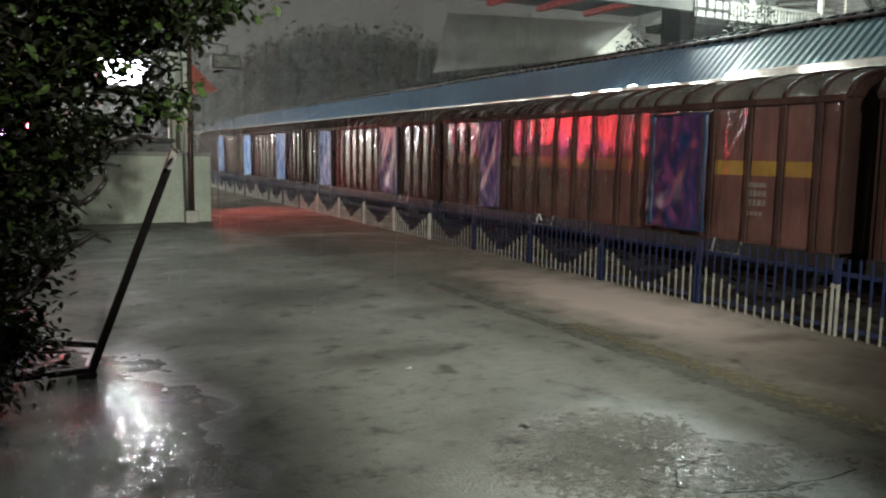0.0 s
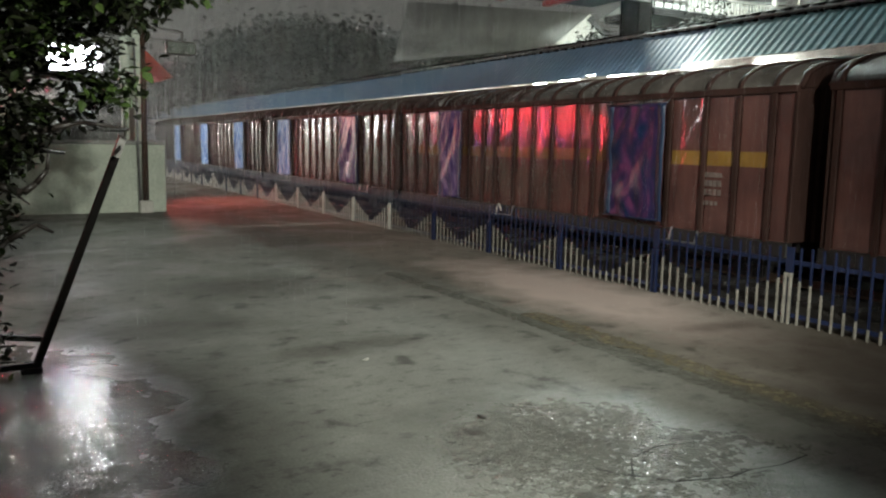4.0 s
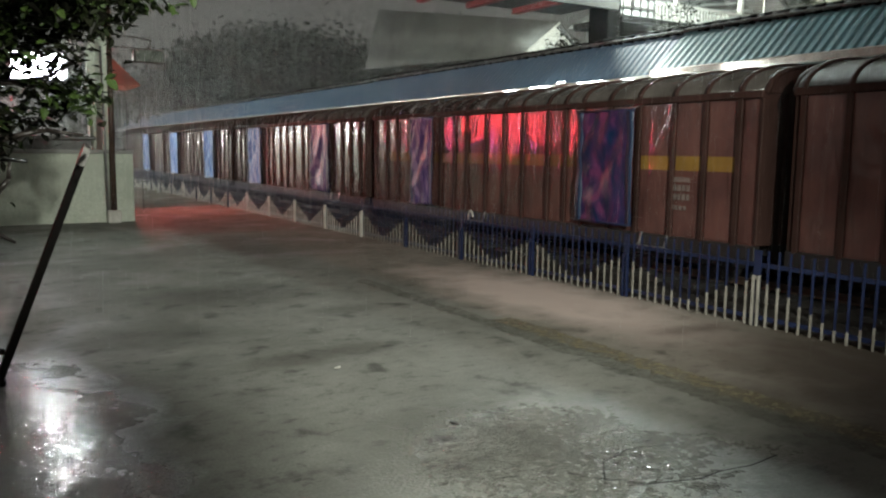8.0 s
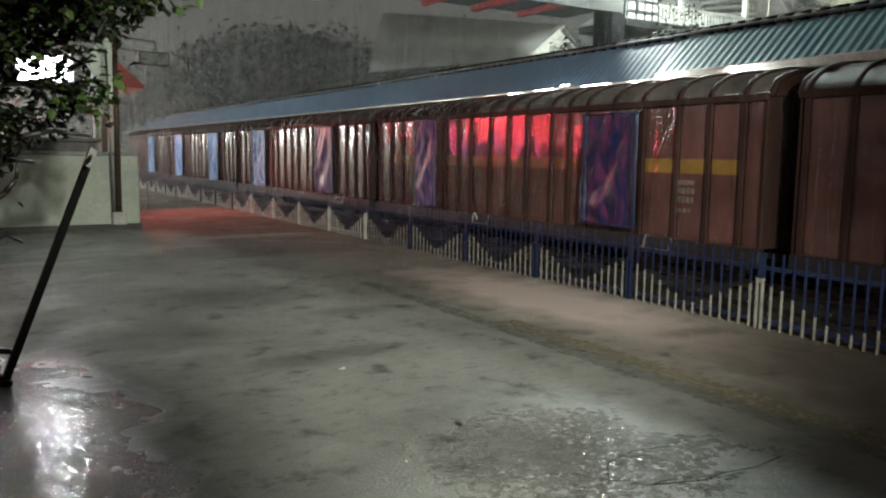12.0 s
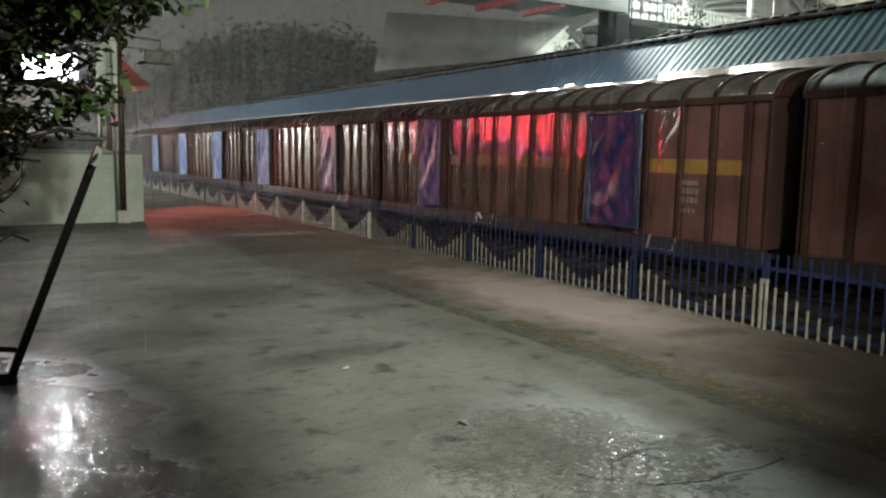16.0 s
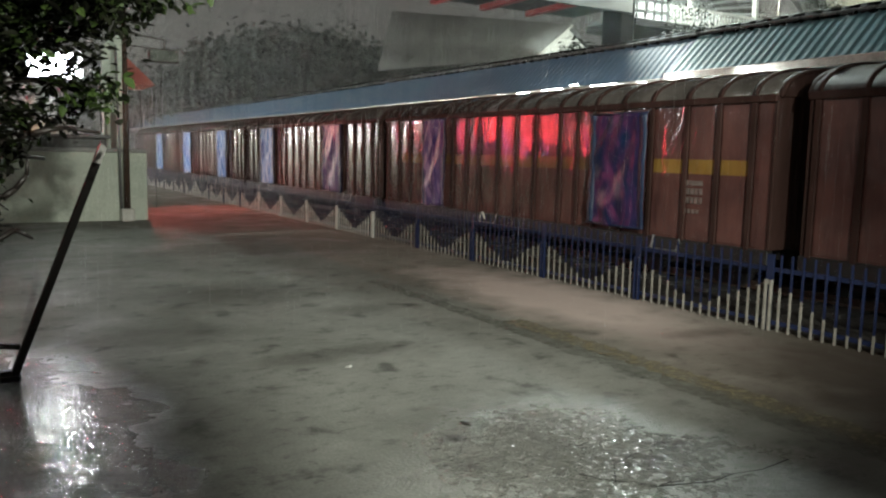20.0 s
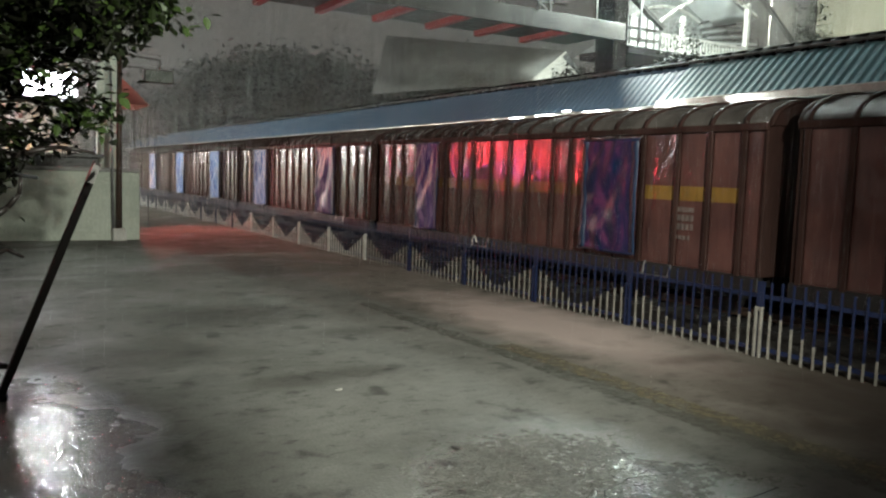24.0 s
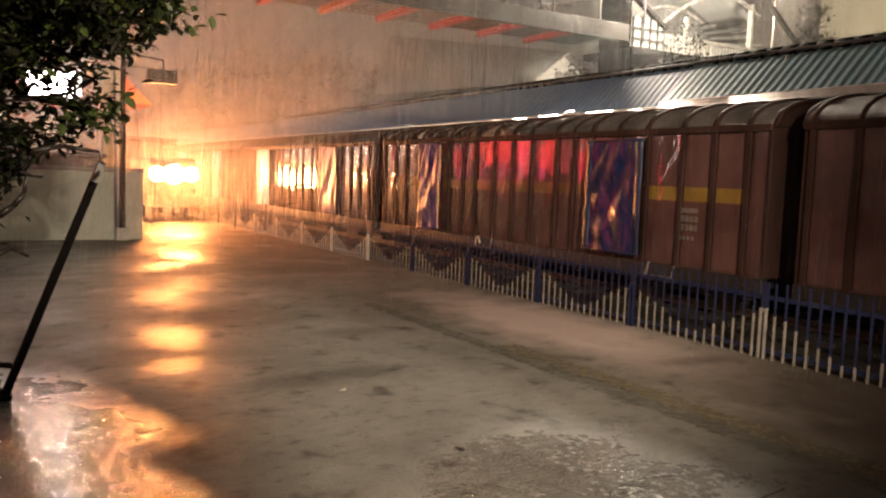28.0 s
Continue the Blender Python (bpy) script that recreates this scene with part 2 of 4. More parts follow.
def fabric(name, colour, clear=0.0):
    m, nt, b = material(name)
    v = mapped(nt)
    base = mixed(nt, colour, ramp(nt, noise_of(nt, v, 3.0), [(0.3, 0.7), (0.7, 1.0)]), 1.0)
    link(nt, base, b.inputs["Base Color"])
    b.inputs["Roughness"].default_value = 0.6
    t = nt.nodes.new("ShaderNodeBsdfTranslucent")
    t.inputs["Color"].default_value = (*colour, 1)
    mx = nt.nodes.new("ShaderNodeMixShader")
    mx.inputs[0].default_value = 0.85
    link(nt, b.outputs[0], mx.inputs[1])
    link(nt, t.outputs[0], mx.inputs[2])
    out = mx.outputs[0]
    if clear:
        c = nt.nodes.new("ShaderNodeBsdfTransparent")
        both = nt.nodes.new("ShaderNodeMixShader")
        both.inputs[0].default_value = clear
        link(nt, out, both.inputs[1])
        link(nt, c.outputs[0], both.inputs[2])
        out = both.outputs[0]
    link(nt, out, nt.nodes["Material Output"].inputs["Surface"])
    return m


TENT = fabric("red_tent_cloth", (0.75, 0.43, 0.37))
RAIN = fabric("falling_water", (0.88, 0.9, 0.9))
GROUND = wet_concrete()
STRIP = surface("worn_yellow_paint", (0.2, 0.17, 0.1), (0.29, 0.25, 0.15), 2.5, (0.25, 0.45), bump=0.3)
DAMP = surface("algae_damp", (0.12, 0.13, 0.095), (0.19, 0.2, 0.155), 2.0, (0.15, 0.4), bump=0.3)
for worn_mat, lo, hi in ((STRIP, 0.36, 0.6), (DAMP, 0.42, 0.75)):
    wt = worn_mat.node_tree
    link(wt, ramp(wt, noise_of(wt, mapped(wt), 9.0, 6.0, 0.7), [(lo, 0.1), (hi, 0.75)]), wt.nodes["Principled BSDF"].inputs["Alpha"])
BROWN = wagon_paint("oxide_brown_paint", (0.1, 0.045, 0.041), (0.168, 0.075, 0.064), (0.07, 0.15), 0.9)
RIB = wagon_paint("dark_brown_rib", (0.034, 0.018, 0.015), (0.06, 0.031, 0.026), (0.6, 0.8), 0.0)
RIB.node_tree.nodes["Principled BSDF"].inputs["Specular IOR Level"].default_value = 0.12
# Darker ROOF copy for the nearest car: missing lamp reflections put into the colour.
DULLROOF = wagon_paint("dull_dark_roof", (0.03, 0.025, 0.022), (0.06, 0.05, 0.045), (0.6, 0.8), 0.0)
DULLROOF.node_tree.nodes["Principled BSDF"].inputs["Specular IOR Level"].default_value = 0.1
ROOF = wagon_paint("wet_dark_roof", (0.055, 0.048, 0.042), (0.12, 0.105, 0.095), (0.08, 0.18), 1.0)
YELLOW = wagon_paint("yellow_band_paint", (0.22, 0.125, 0.03), (0.33, 0.19, 0.045), (0.16, 0.3))
# Duller, browner yellow for the band on the farther panels.
DULLYELLOW = wagon_paint("worn_yellow_band_paint", (0.13, 0.07, 0.035), (0.22, 0.12, 0.045), (0.12, 0.22), 0.9)
LETTER = surface("faded_white_letter", (0.13, 0.1, 0.09), (0.24, 0.19, 0.17), 9.0, (0.3, 0.5))
MATTE = surface("matte_black_paint", (0.003, 0.0026, 0.0024), (0.007, 0.006, 0.0055), 4.0, (0.7, 0.85), 0.0, 0.2)
MATTE.node_tree.nodes["Principled BSDF"].inputs["Specular IOR Level"].default_value = 0.05
IRON = surface("black_iron", (0.008, 0.008, 0.008), (0.02, 0.018, 0.017), 4.0, (0.5, 0.7), 0.0, 0.2)
BLUE = surface("blue_gloss_paint", (0.009, 0.015, 0.046), (0.015, 0.025, 0.074), 3.0, (0.25, 0.45))
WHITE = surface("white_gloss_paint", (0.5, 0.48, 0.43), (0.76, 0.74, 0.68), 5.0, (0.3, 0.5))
# Darker copy of WHITE: the weaker light on the near pickets is painted in.
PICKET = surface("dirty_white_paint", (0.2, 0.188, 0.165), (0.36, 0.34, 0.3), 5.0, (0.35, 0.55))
PLASTER = surface("pale_plaster", (0.48, 0.54, 0.44), (0.72, 0.77, 0.65), 0.9, (0.5, 0.75), bump=0.35, fine=18.0)
CONCRETE = surface("grey_concrete", (0.2, 0.2, 0.19), (0.36, 0.36, 0.34), 1.2, (0.5, 0.8), bump=0.3)
STEEL = surface("galvanised_steel", (0.2, 0.2, 0.2), (0.4, 0.4, 0.4), 3.0, (0.35, 0.5), 0.7)
TEAL = surface("blue_green_roof_sheet", (0.15, 0.32, 0.37), (0.2, 0.42, 0.48), 0.5, (0.34, 0.5), 0.0, 0.15, 25.0)
DECKBLUE = surface("blue_roof_sheet", (0.11, 0.19, 0.3), (0.16, 0.265, 0.4), 0.5, (0.4, 0.6))
RED = surface("red_paint", (0.42, 0.04, 0.04), (0.6, 0.075, 0.065), 2.0, (0.3, 0.5))
GREY = surface("grey_bridge_paint", (0.085, 0.08, 0.074), (0.15, 0.142, 0.13), 1.1, (0.4, 0.6), 0.2)
CREAM = surface("cream_render", (0.4, 0.39, 0.3), (0.55, 0.54, 0.43), 0.4, (0.6, 0.8), bump=0.2)
TILE = surface("dark_roof_tile", (0.06, 0.06, 0.058), (0.12, 0.12, 0.115), 1.5, (0.4, 0.6))
PANEL = surface("white_roof_sheet", (0.5, 0.52, 0.5), (0.74, 0.76, 0.74), 0.8, (0.3, 0.5))
BARK = surface("wet_bark", (0.008, 0.006, 0.005), (0.024, 0.017, 0.013), 5.0, (0.35, 0.6), bump=0.7, fine=22.0, stretch=(1, 1, 0.3))
# Near black: the unlit crown's shade is put into the leaf colour.
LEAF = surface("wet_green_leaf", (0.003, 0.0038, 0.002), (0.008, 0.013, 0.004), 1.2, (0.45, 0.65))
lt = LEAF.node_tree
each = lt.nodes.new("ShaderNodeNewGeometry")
# The few greener leaves stand for ones caught by lamplight.
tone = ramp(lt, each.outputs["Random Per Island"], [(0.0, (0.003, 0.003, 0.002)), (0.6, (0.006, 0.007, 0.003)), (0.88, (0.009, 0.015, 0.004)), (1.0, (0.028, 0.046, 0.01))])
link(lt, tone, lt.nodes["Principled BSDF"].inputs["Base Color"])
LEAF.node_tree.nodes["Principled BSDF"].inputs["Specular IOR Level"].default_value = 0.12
# Brighter leaf copy: lamplight on the crown's edge, put into the colour.
LITLEAF = surface("young_green_leaf", (0.016, 0.028, 0.007), (0.045, 0.078, 0.017), 1.2, (0.3, 0.5))
FARLEAF = surface("night_foliage", (0.012, 0.014, 0.008), (0.03, 0.034, 0.018), 0.5, (0.5, 0.8))
GLASS = surface("dark_window_glass", (0.02, 0.025, 0.03), (0.04, 0.05, 0.055), 1.0, (0.05, 0.12))
BALLAST = surface("wet_ballast", (0.018, 0.016, 0.014), (0.045, 0.04, 0.036), 6.0, (0.4, 0.7), bump=0.9, fine=26.0)
RUST = surface("rusty_steel", (0.035, 0.022, 0.016), (0.1, 0.06, 0.04), 3.0, (0.4, 0.6), 0.2)
LAMPGLASS = surface("dusty_lamp_glass", (0.1, 0.12, 0.1), (0.16, 0.18, 0.15), 4.0, (0.2, 0.4))
REDGLOW = glowing("red_neon", (1.0, 0.045, 0.06), 95)
DIMRED = glowing("dim_red_tube", (1.0, 0.14, 0.1), 4)
PINKGLOW = glowing("violet_neon", (0.65, 0.2, 1.0), 50)
AMBERGLOW = glowing("amber_bulb", (1.0, 0.35, 0.12), 60)
BRIGHTGLOW = glowing("bright_tube", (0.98, 1.0, 0.97), 290)
WHITEGLOW = glowing("white_tube", (0.9, 1.0, 0.97), 34)
BOARDGLOW = glowing("lit_board_face", (0.93, 0.97, 1.0), 60)
LAMPFACE = glowing("lamp_face", (0.9, 1.0, 0.97), 12)
HEADGLOW = glowing("headlight_lens", (1.0, 0.41, 0.14), 850)


# ---- mesh helpers ----
def part(name, bm, mat, parent=None, label=""):
    me = bpy.data.meshes.new(name)
    bm.to_mesh(me)
    bm.free()
    for m in mat if isinstance(mat, (list, tuple)) else [mat]:
        me.materials.append(m)
    ob = new(name, me)
    if parent:
        ob.parent = parent
    return tagged(ob, label)


def again(ob, x, y, z, rz=0.0):
    """The same part once more, under the same parent and on the same mesh."""
    o = new(ob.name.split(".")[0], ob.data)
    o.parent = ob.parent
    o.matrix_basis = pose(x, y, z, 0, 0, rz)
    if "label" in ob:
        o["label"] = ob["label"]
    return o


def thing(name, label, category, x=0.0, y=0.0, z=0.0, rz=0.0, group="", kind=""):
    ob = new(name)
    ob.empty_display_size = 0.1
    ob.matrix_basis = pose(x, y, z, 0, 0, rz)
    return tagged(ob, label, category, group, kind)


def block(bm, lo, hi, bevel=0.0, mat=0):
    vs = [bm.verts.new((x, y, z)) for x in (lo[0], hi[0]) for y in (lo[1], hi[1]) for z in (lo[2], hi[2])]
    fs = [bm.faces.new([vs[i] for i in q]) for q in ((0, 1, 3, 2), (4, 6, 7, 5), (0, 4, 5, 1), (2, 3, 7, 6), (0, 2, 6, 4), (1, 5, 7, 3))]
    for f in fs:
        f.material_index = mat
    if bevel:
        es = list({e for f in fs for e in f.edges})
        bmesh.ops.bevel(bm, geom=es, offset=bevel, segments=1, affect="EDGES")
    return bm


def box(lo, hi, bevel=0.0):
    return block(bmesh.new(), lo, hi, bevel)


def tube(bm, a, b, ra, rb=None, n=10, cap=True):
    """A tapered round bar from a to b."""
    a, b = Vector(a), Vector(b)
    rb = ra if rb is None else rb
    q = (b - a).to_track_quat("Z", "Y")
    rings = []
    for p, r in ((a, ra), (b, rb)):
        rings.append([bm.verts.new(p + q @ Vector((r * math.cos(2 * math.pi * k / n), r * math.sin(2 * math.pi * k / n), 0))) for k in range(n)])
    for k in range(n):
        f = bm.faces.new((rings[0][k], rings[0][(k + 1) % n], rings[1][(k + 1) % n], rings[1][k]))
        f.smooth = True
    if cap:
        bm.faces.new(rings[0][::-1])
        bm.faces.new(rings[1])
    return bm


def bar(bm, a, b, w, d):
    """A square bar from a to b, w wide and d deep."""
    a, b = Vector(a), Vector(b)
    q = (b - a).to_track_quat("Z", "Y")
    rings = [[bm.verts.new(p + q @ Vector((sx * w / 2, sy * d / 2, 0))) for sx, sy in ((-1, -1), (1, -1), (1, 1), (-1, 1))] for p in (a, b)]
    for k in range(4):
        bm.faces.new((rings[0][k], rings[0][(k + 1) % 4], rings[1][(k + 1) % 4], rings[1][k]))
    bm.faces.new(rings[0][::-1])
    bm.faces.new(rings[1])
    return bm


def sheet(nu, nv, at):
    """A grid of nu by nv quads; at(u, v) gives each corner, u and v from 0 to 1."""
    bm = bmesh.new()
    vs = [[bm.verts.new(at(i / nu, j / nv)) for j in range(nv + 1)] for i in range(nu + 1)]
    for i in range(nu):
        for j in range(nv):
            f = bm.faces.new((vs[i][j], vs[i + 1][j], vs[i + 1][j + 1], vs[i][j + 1]))
            f.smooth = True
    return bm


def thicken(bm, t):
    bmesh.ops.recalc_face_normals(bm, faces=bm.faces)
    bmesh.ops.solidify(bm, geom=bm.faces[:], thickness=t)
    return bm


# ---- ground ----
def ragged(x0, x1, y1, seed):
    """A long thin strip with worn, uneven edges."""
    rng = random.Random(seed)
    wear = [[rng.uniform(-0.035, 0.035) for k in range(401)] for side in (0, 1)]
    bm = sheet(1, 400, lambda u, v: Vector(((x0, x1)[int(u)] + wear[int(u)][round(v * 400)], -9 + (9 + y1) * v, 0.004)))
    return bm


def build_ground():
    bm = sheet(60, 60, lambda u, v: Vector((-1600 + 3200 * u, -1600 + 3200 * v, 0)))
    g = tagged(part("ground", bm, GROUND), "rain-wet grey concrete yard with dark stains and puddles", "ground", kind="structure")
    s = part("painted_strip", ragged(5.36, 5.66, 7.6, 5), STRIP)
    tagged(s, "worn yellow line painted on the wet yard", "floor marking", kind="structure")
    d = part("damp_strip", ragged(5.12, 5.37, 11.0, 6), DAMP)
    tagged(d, "dark algae-stained gully beside the yellow line", "gully", kind="structure")
    return g


def track_bed():
    """Ballast, sleepers and rails under the parked train, behind the fence."""
    rng = random.Random(17)
    nu, nv = 24, 420
    lumps = [[rng.uniform(0.0, 0.035) for j in range(nv + 1)] for i in range(nu + 1)]

    def top(u, v):
        i, j = round(u * nu), round(v * nv)
        side = min(1.0, 6 * min(u, 1 - u))
        return Vector((8.02 + 4.4 * u, -9 + 66 * v, 0.008 + (0.035 + lumps[i][j]) * side))

    bed = tagged(part("track_bed", sheet(nu, nv, top), BALLAST), "dark wet ballast bed under the parked train", "track bed", kind="structure")
    sleeper = part("sleeper", box((9.0, -0.12, 0.02), (11.6, 0.12, 0.12), 0.01), IRON, bed)
    sleeper.matrix_basis = pose(0, -8.5, 0)
    for k in range(1, 95):
        again(sleeper, 0, -8.5 + 0.68 * k, 0)
    for x in (9.66, 10.94):
        bm = bmesh.new()
        block(bm, (x - 0.06, -9, 0.121), (x + 0.06, 57, 0.135))
        block(bm, (x - 0.01, -9, 0.135), (x + 0.01, 57, 0.2))
        block(bm, (x - 0.034, -9, 0.2), (x + 0.034, 57, 0.235), 0.004)
        part("rail", bm, RUST, bed)


build_ground()
track_bed()

# ---- boxcars ----
RIBS = (0.35, 0.92, 1.50, 2.20, 2.83, 3.47, 3.93, 4.40, 5.14, 5.74, 6.35, 7.05, 7.53, 8.07, 8.68, 9.27, 10.05, 10.60, 11.2)
LONG, SIDE, EAVE, SILL = 11.33, 9.0, 2.80, 0.78
HALF = 1.3


def arc(u, extra=0.0):
    """The roof's cross-section; u runs from -1 at the near eave to 1."""
    return (1 - abs(u) ** 2.4) ** 0.5 * (0.42 + extra)


def boxcar(y0, band):
    car = thing("boxcar", "brown ribbed boxcar with wet panels and curved roof" + (", yellow band" if band else ""), "boxcar", SIDE + HALF, y0, 0, group="parked train")
    part("body", box((-HALF + 0.03, 0.05, SILL), (HALF - 0.03, LONG - 0.05, EAVE)), BROWN, car)
    for end in (0.0, LONG):
        part("end_wall", box((-HALF, end - (0.0 if end == 0 else 0.05), SILL), (HALF, end + (0.05 if end == 0 else 0.0), EAVE + 0.02), 0.01), RIB, car)
        bm = bmesh.new()
        for x in (-0.8, 0.0, 0.8):
            block(bm, (x - 0.05, end - 0.05 if end == 0 else end, SILL), (x + 0.05, end if end == 0 else end + 0.05, EAVE + 0.1))
        part("end_stiffener", bm, RIB, car)
        lip = sheet(24, 1, lambda u, v: Vector((HALF * (2 * u - 1), end + (v - 0.5) * 0.1, EAVE + arc(2 * u - 1) * (1.02 if v >= 0 else 1))))
        part("end_cornice", thicken(lip, 0.05), RIB, car)
        fill = bmesh.new()
        rim = [fill.verts.new((HALF * (2 * k / 24 - 1), end, EAVE + arc(2 * k / 24 - 1))) for k in range(25)]
        fill.faces.new(rim)
        part("end_gable", thicken(fill, 0.03), RIB, car)
    skin = sheet(28, 1, lambda u, v: Vector((HALF * math.sin((u - 0.5) * math.pi), 0.02 + v * (LONG - 0.04), EAVE + arc(math.sin((u - 0.5) * math.pi)))))
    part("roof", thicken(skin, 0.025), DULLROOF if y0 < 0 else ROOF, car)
    edges = (0.06,) + RIBS + (LONG - 0.02,)
    prev = 0.06
    for k, y in enumerate(RIBS):
        for s in (-1, 1):
            if s > 0 and k % 3:
                continue
            part("rib", box((s * HALF - (0.034 if s < 0 else 0), y - 0.04, SILL - 0.02), (s * HALF + (0 if s < 0 else 0.034), y + 0.04, EAVE), 0.006), RIB, car)
        hoop = sheet(28, 1, lambda u, v: Vector(((HALF + 0.03) * math.sin((u - 0.5) * math.pi), y - 0.035 + 0.07 * v, EAVE + arc(math.sin((u - 0.5) * math.pi), 0.035) + 0.005)))
        part("roof_hoop", thicken(hoop, 0.03), RIB, car)
    for k in range(len(edges) - 1):
        a, b = edges[k] + 0.04, edges[k + 1] - 0.04
        if b - a < 0.05:
            continue
        amp = random.uniform(0.004, 0.013)
        lean = random.uniform(-0.02, 0.02)

        def skin_at(u, v, out=0.0):
            return Vector((-HALF + 0.012 - out - amp * math.sin(math.pi * u) * math.sin(math.pi * v) + lean * (u - 0.5) * (v - 0.3),
                           a + (b - a) * u, SILL + 0.03 + (EAVE - SILL - 0.09) * v))

        panel = part("panel", sheet(8, 14, skin_at), BROWN, car)
        if band and k not in (0, 4, 5):
            part("yellow_band", sheet(8, 3, lambda u, v: skin_at(0.02 + 0.96 * u, 0.488 + 0.108 * v, 0.004)), DULLYELLOW if k > 5 else YELLOW, panel, "yellow painted band, duller towards the car's far end")
    part("top_rail", box((-HALF - 0.045, 0.0, EAVE - 0.07), (-HALF + 0.02, LONG, EAVE + 0.03), 0.01), RIB, car)
    part("sole_bar", box((-HALF - 0.03, 0.0, SILL - 0.2), (-HALF + 0.09, LONG, SILL), 0.01), IRON, car)
    part("sole_bar", box((HALF - 0.09, 0.0, SILL - 0.2), (HALF + 0.03, LONG, SILL), 0.01), IRON, car)
    part("underframe", box((-0.9, 0.1, SILL - 0.16), (0.9, LONG - 0.1, SILL + 0.01)), IRON, car)
    for end, s in ((0.0, -1), (LONG, 1)):
        bm = bmesh.new()
        tube(bm, (0, end, 0.62), (0, end + s * 0.2, 0.62), 0.07)
        block(bm, (-0.12, end + s * 0.2 - 0.05, 0.5), (0.12, end + s * 0.2 + 0.05, 0.74), 0.02)
        part("coupler", bm, IRON, car)
    for by in (1.9, LONG - 1.9):
        bogie = part("bogie_frame", box((-0.8, by - 1.2, 0.34), (0.8, by + 1.2, 0.6), 0.03), IRON, car)
        for wy in (by - 0.8, by + 0.8):
            for wx in (-0.62, 0.62):
                bm = bmesh.new()
                tube(bm, (wx - 0.06, wy, 0.39), (wx + 0.06, wy, 0.39), 0.36, n=20)
                part("wheel", bm, IRON, bogie)
    if band:
        for row, (z, n, w, h) in enumerate(((1.62, 8, 0.028, 0.07), (1.50, 4, 0.06, 0.09), (1.37, 4, 0.055, 0.09), (1.21, 4, 0.05, 0.06))):
            for k in range(n):
                yy = 1.16 + (0.32 / n) * k + (0.05 if row == 3 else 0.0)
                part("lettering", box((-HALF - 0.012, yy, z - h / 2), (-HALF - 0.004, yy + w, z + h / 2)), LETTER, car, "faded white stencil marks")
    return car


for k, y0 in enumerate((-5.06, 6.72, 18.5, 30.35, 42.2)):
    boxcar(y0, k == 1)

# ---- banners on the train ----
def banner(y0, y1, z0, z1, mat, label):
    ban = thing("banner", label, "banner", SIDE, y0, 0, group="banners on the train")
    w, h = y1 - y0, z1 - z0
    ph = random.uniform(0, 6)

    def cloth(u, v):
        fold = 0.028 * math.sin(6 * u + 9 * v + ph) * math.sin(math.pi * u) + 0.02 * math.sin(17 * u - 5 * v + ph) * (1 - v) + 0.012 * math.sin(30 * v * u + ph) + 0.022 * abs(math.sin(5 * u + 7 * v * v + ph)) ** 0.6 * math.sin(math.pi * u) - 0.016 * abs(math.sin(9 * v - 4 * u + 2 * ph)) ** 0.6
        return Vector((-0.13 - fold, w * u, z0 + h * v + 0.03 * math.sin(3 * u + ph) * (1 - v)))

    part("cloth", thicken(sheet(26, 40, cloth), 0.004), mat, ban)
    for z in (z0, z1):
        bm = bmesh.new()
        tube(bm, (-0.13, -0.03, z), (-0.13, w + 0.03, z), 0.014, n=8)
        part("batten", bm, BLUE, ban)
    for u in (0.0, w):
        part("hem", thicken(sheet(1, 30, lambda a, v: cloth((0.05 if u == 0 else 0.95) + (a - 0.5) * 0.1, v) - Vector((0.006, 0, 0))), 0.003), HEM, ban, "plain blue hem")
        bm = bmesh.new()
        tube(bm, (-0.13, u, z1), (-0.03, u, z1 + 0.06), 0.006, n=6)
        part("tie", bm, STEEL, ban)
    return ban


HEM = surface("blue_vinyl", (0.008, 0.022, 0.055), (0.014, 0.036, 0.09), 3.0, (0.4, 0.55))
VIOLET = banner_vinyl("violet_print", (0.008, 0.02, 0.06), (0.035, 0.022, 0.075), (0.13, 0.035, 0.1))
LILAC = banner_vinyl("lilac_print", (0.035, 0.025, 0.11), (0.1, 0.06, 0.17), (0.25, 0.16, 0.29))
SKYBLUE = banner_vinyl("pale_blue_print", (0.025, 0.06, 0.24), (0.09, 0.2, 0.5), (0.34, 0.46, 0.66))
banner(8.93, 10.2, 0.88, 2.66, VIOLET, "violet and blue glossy vinyl banner hanging on the boxcar")
banner(14.95, 15.97, 0.82, 2.72, LILAC, "lilac and pink vinyl banner hanging on the boxcar")
banner(20.7, 22.05, 0.82, 2.72, LILAC, "lilac and blue vinyl banner hanging on the boxcar")
banner(26.5, 28.0, 0.82, 2.72, SKYBLUE, "pale blue vinyl banner hanging on the boxcar")
banner(32.4, 33.9, 0.82, 2.72, SKYBLUE, "pale blue vinyl banner hanging on the boxcar")
banner(38.5, 40.2, 0.82, 2.72, SKYBLUE, "pale blue vinyl banner hanging on the boxcar")
banner(45.0, 46.8, 0.82, 2.72, SKYBLUE, "pale blue vinyl banner hanging on the boxcar")


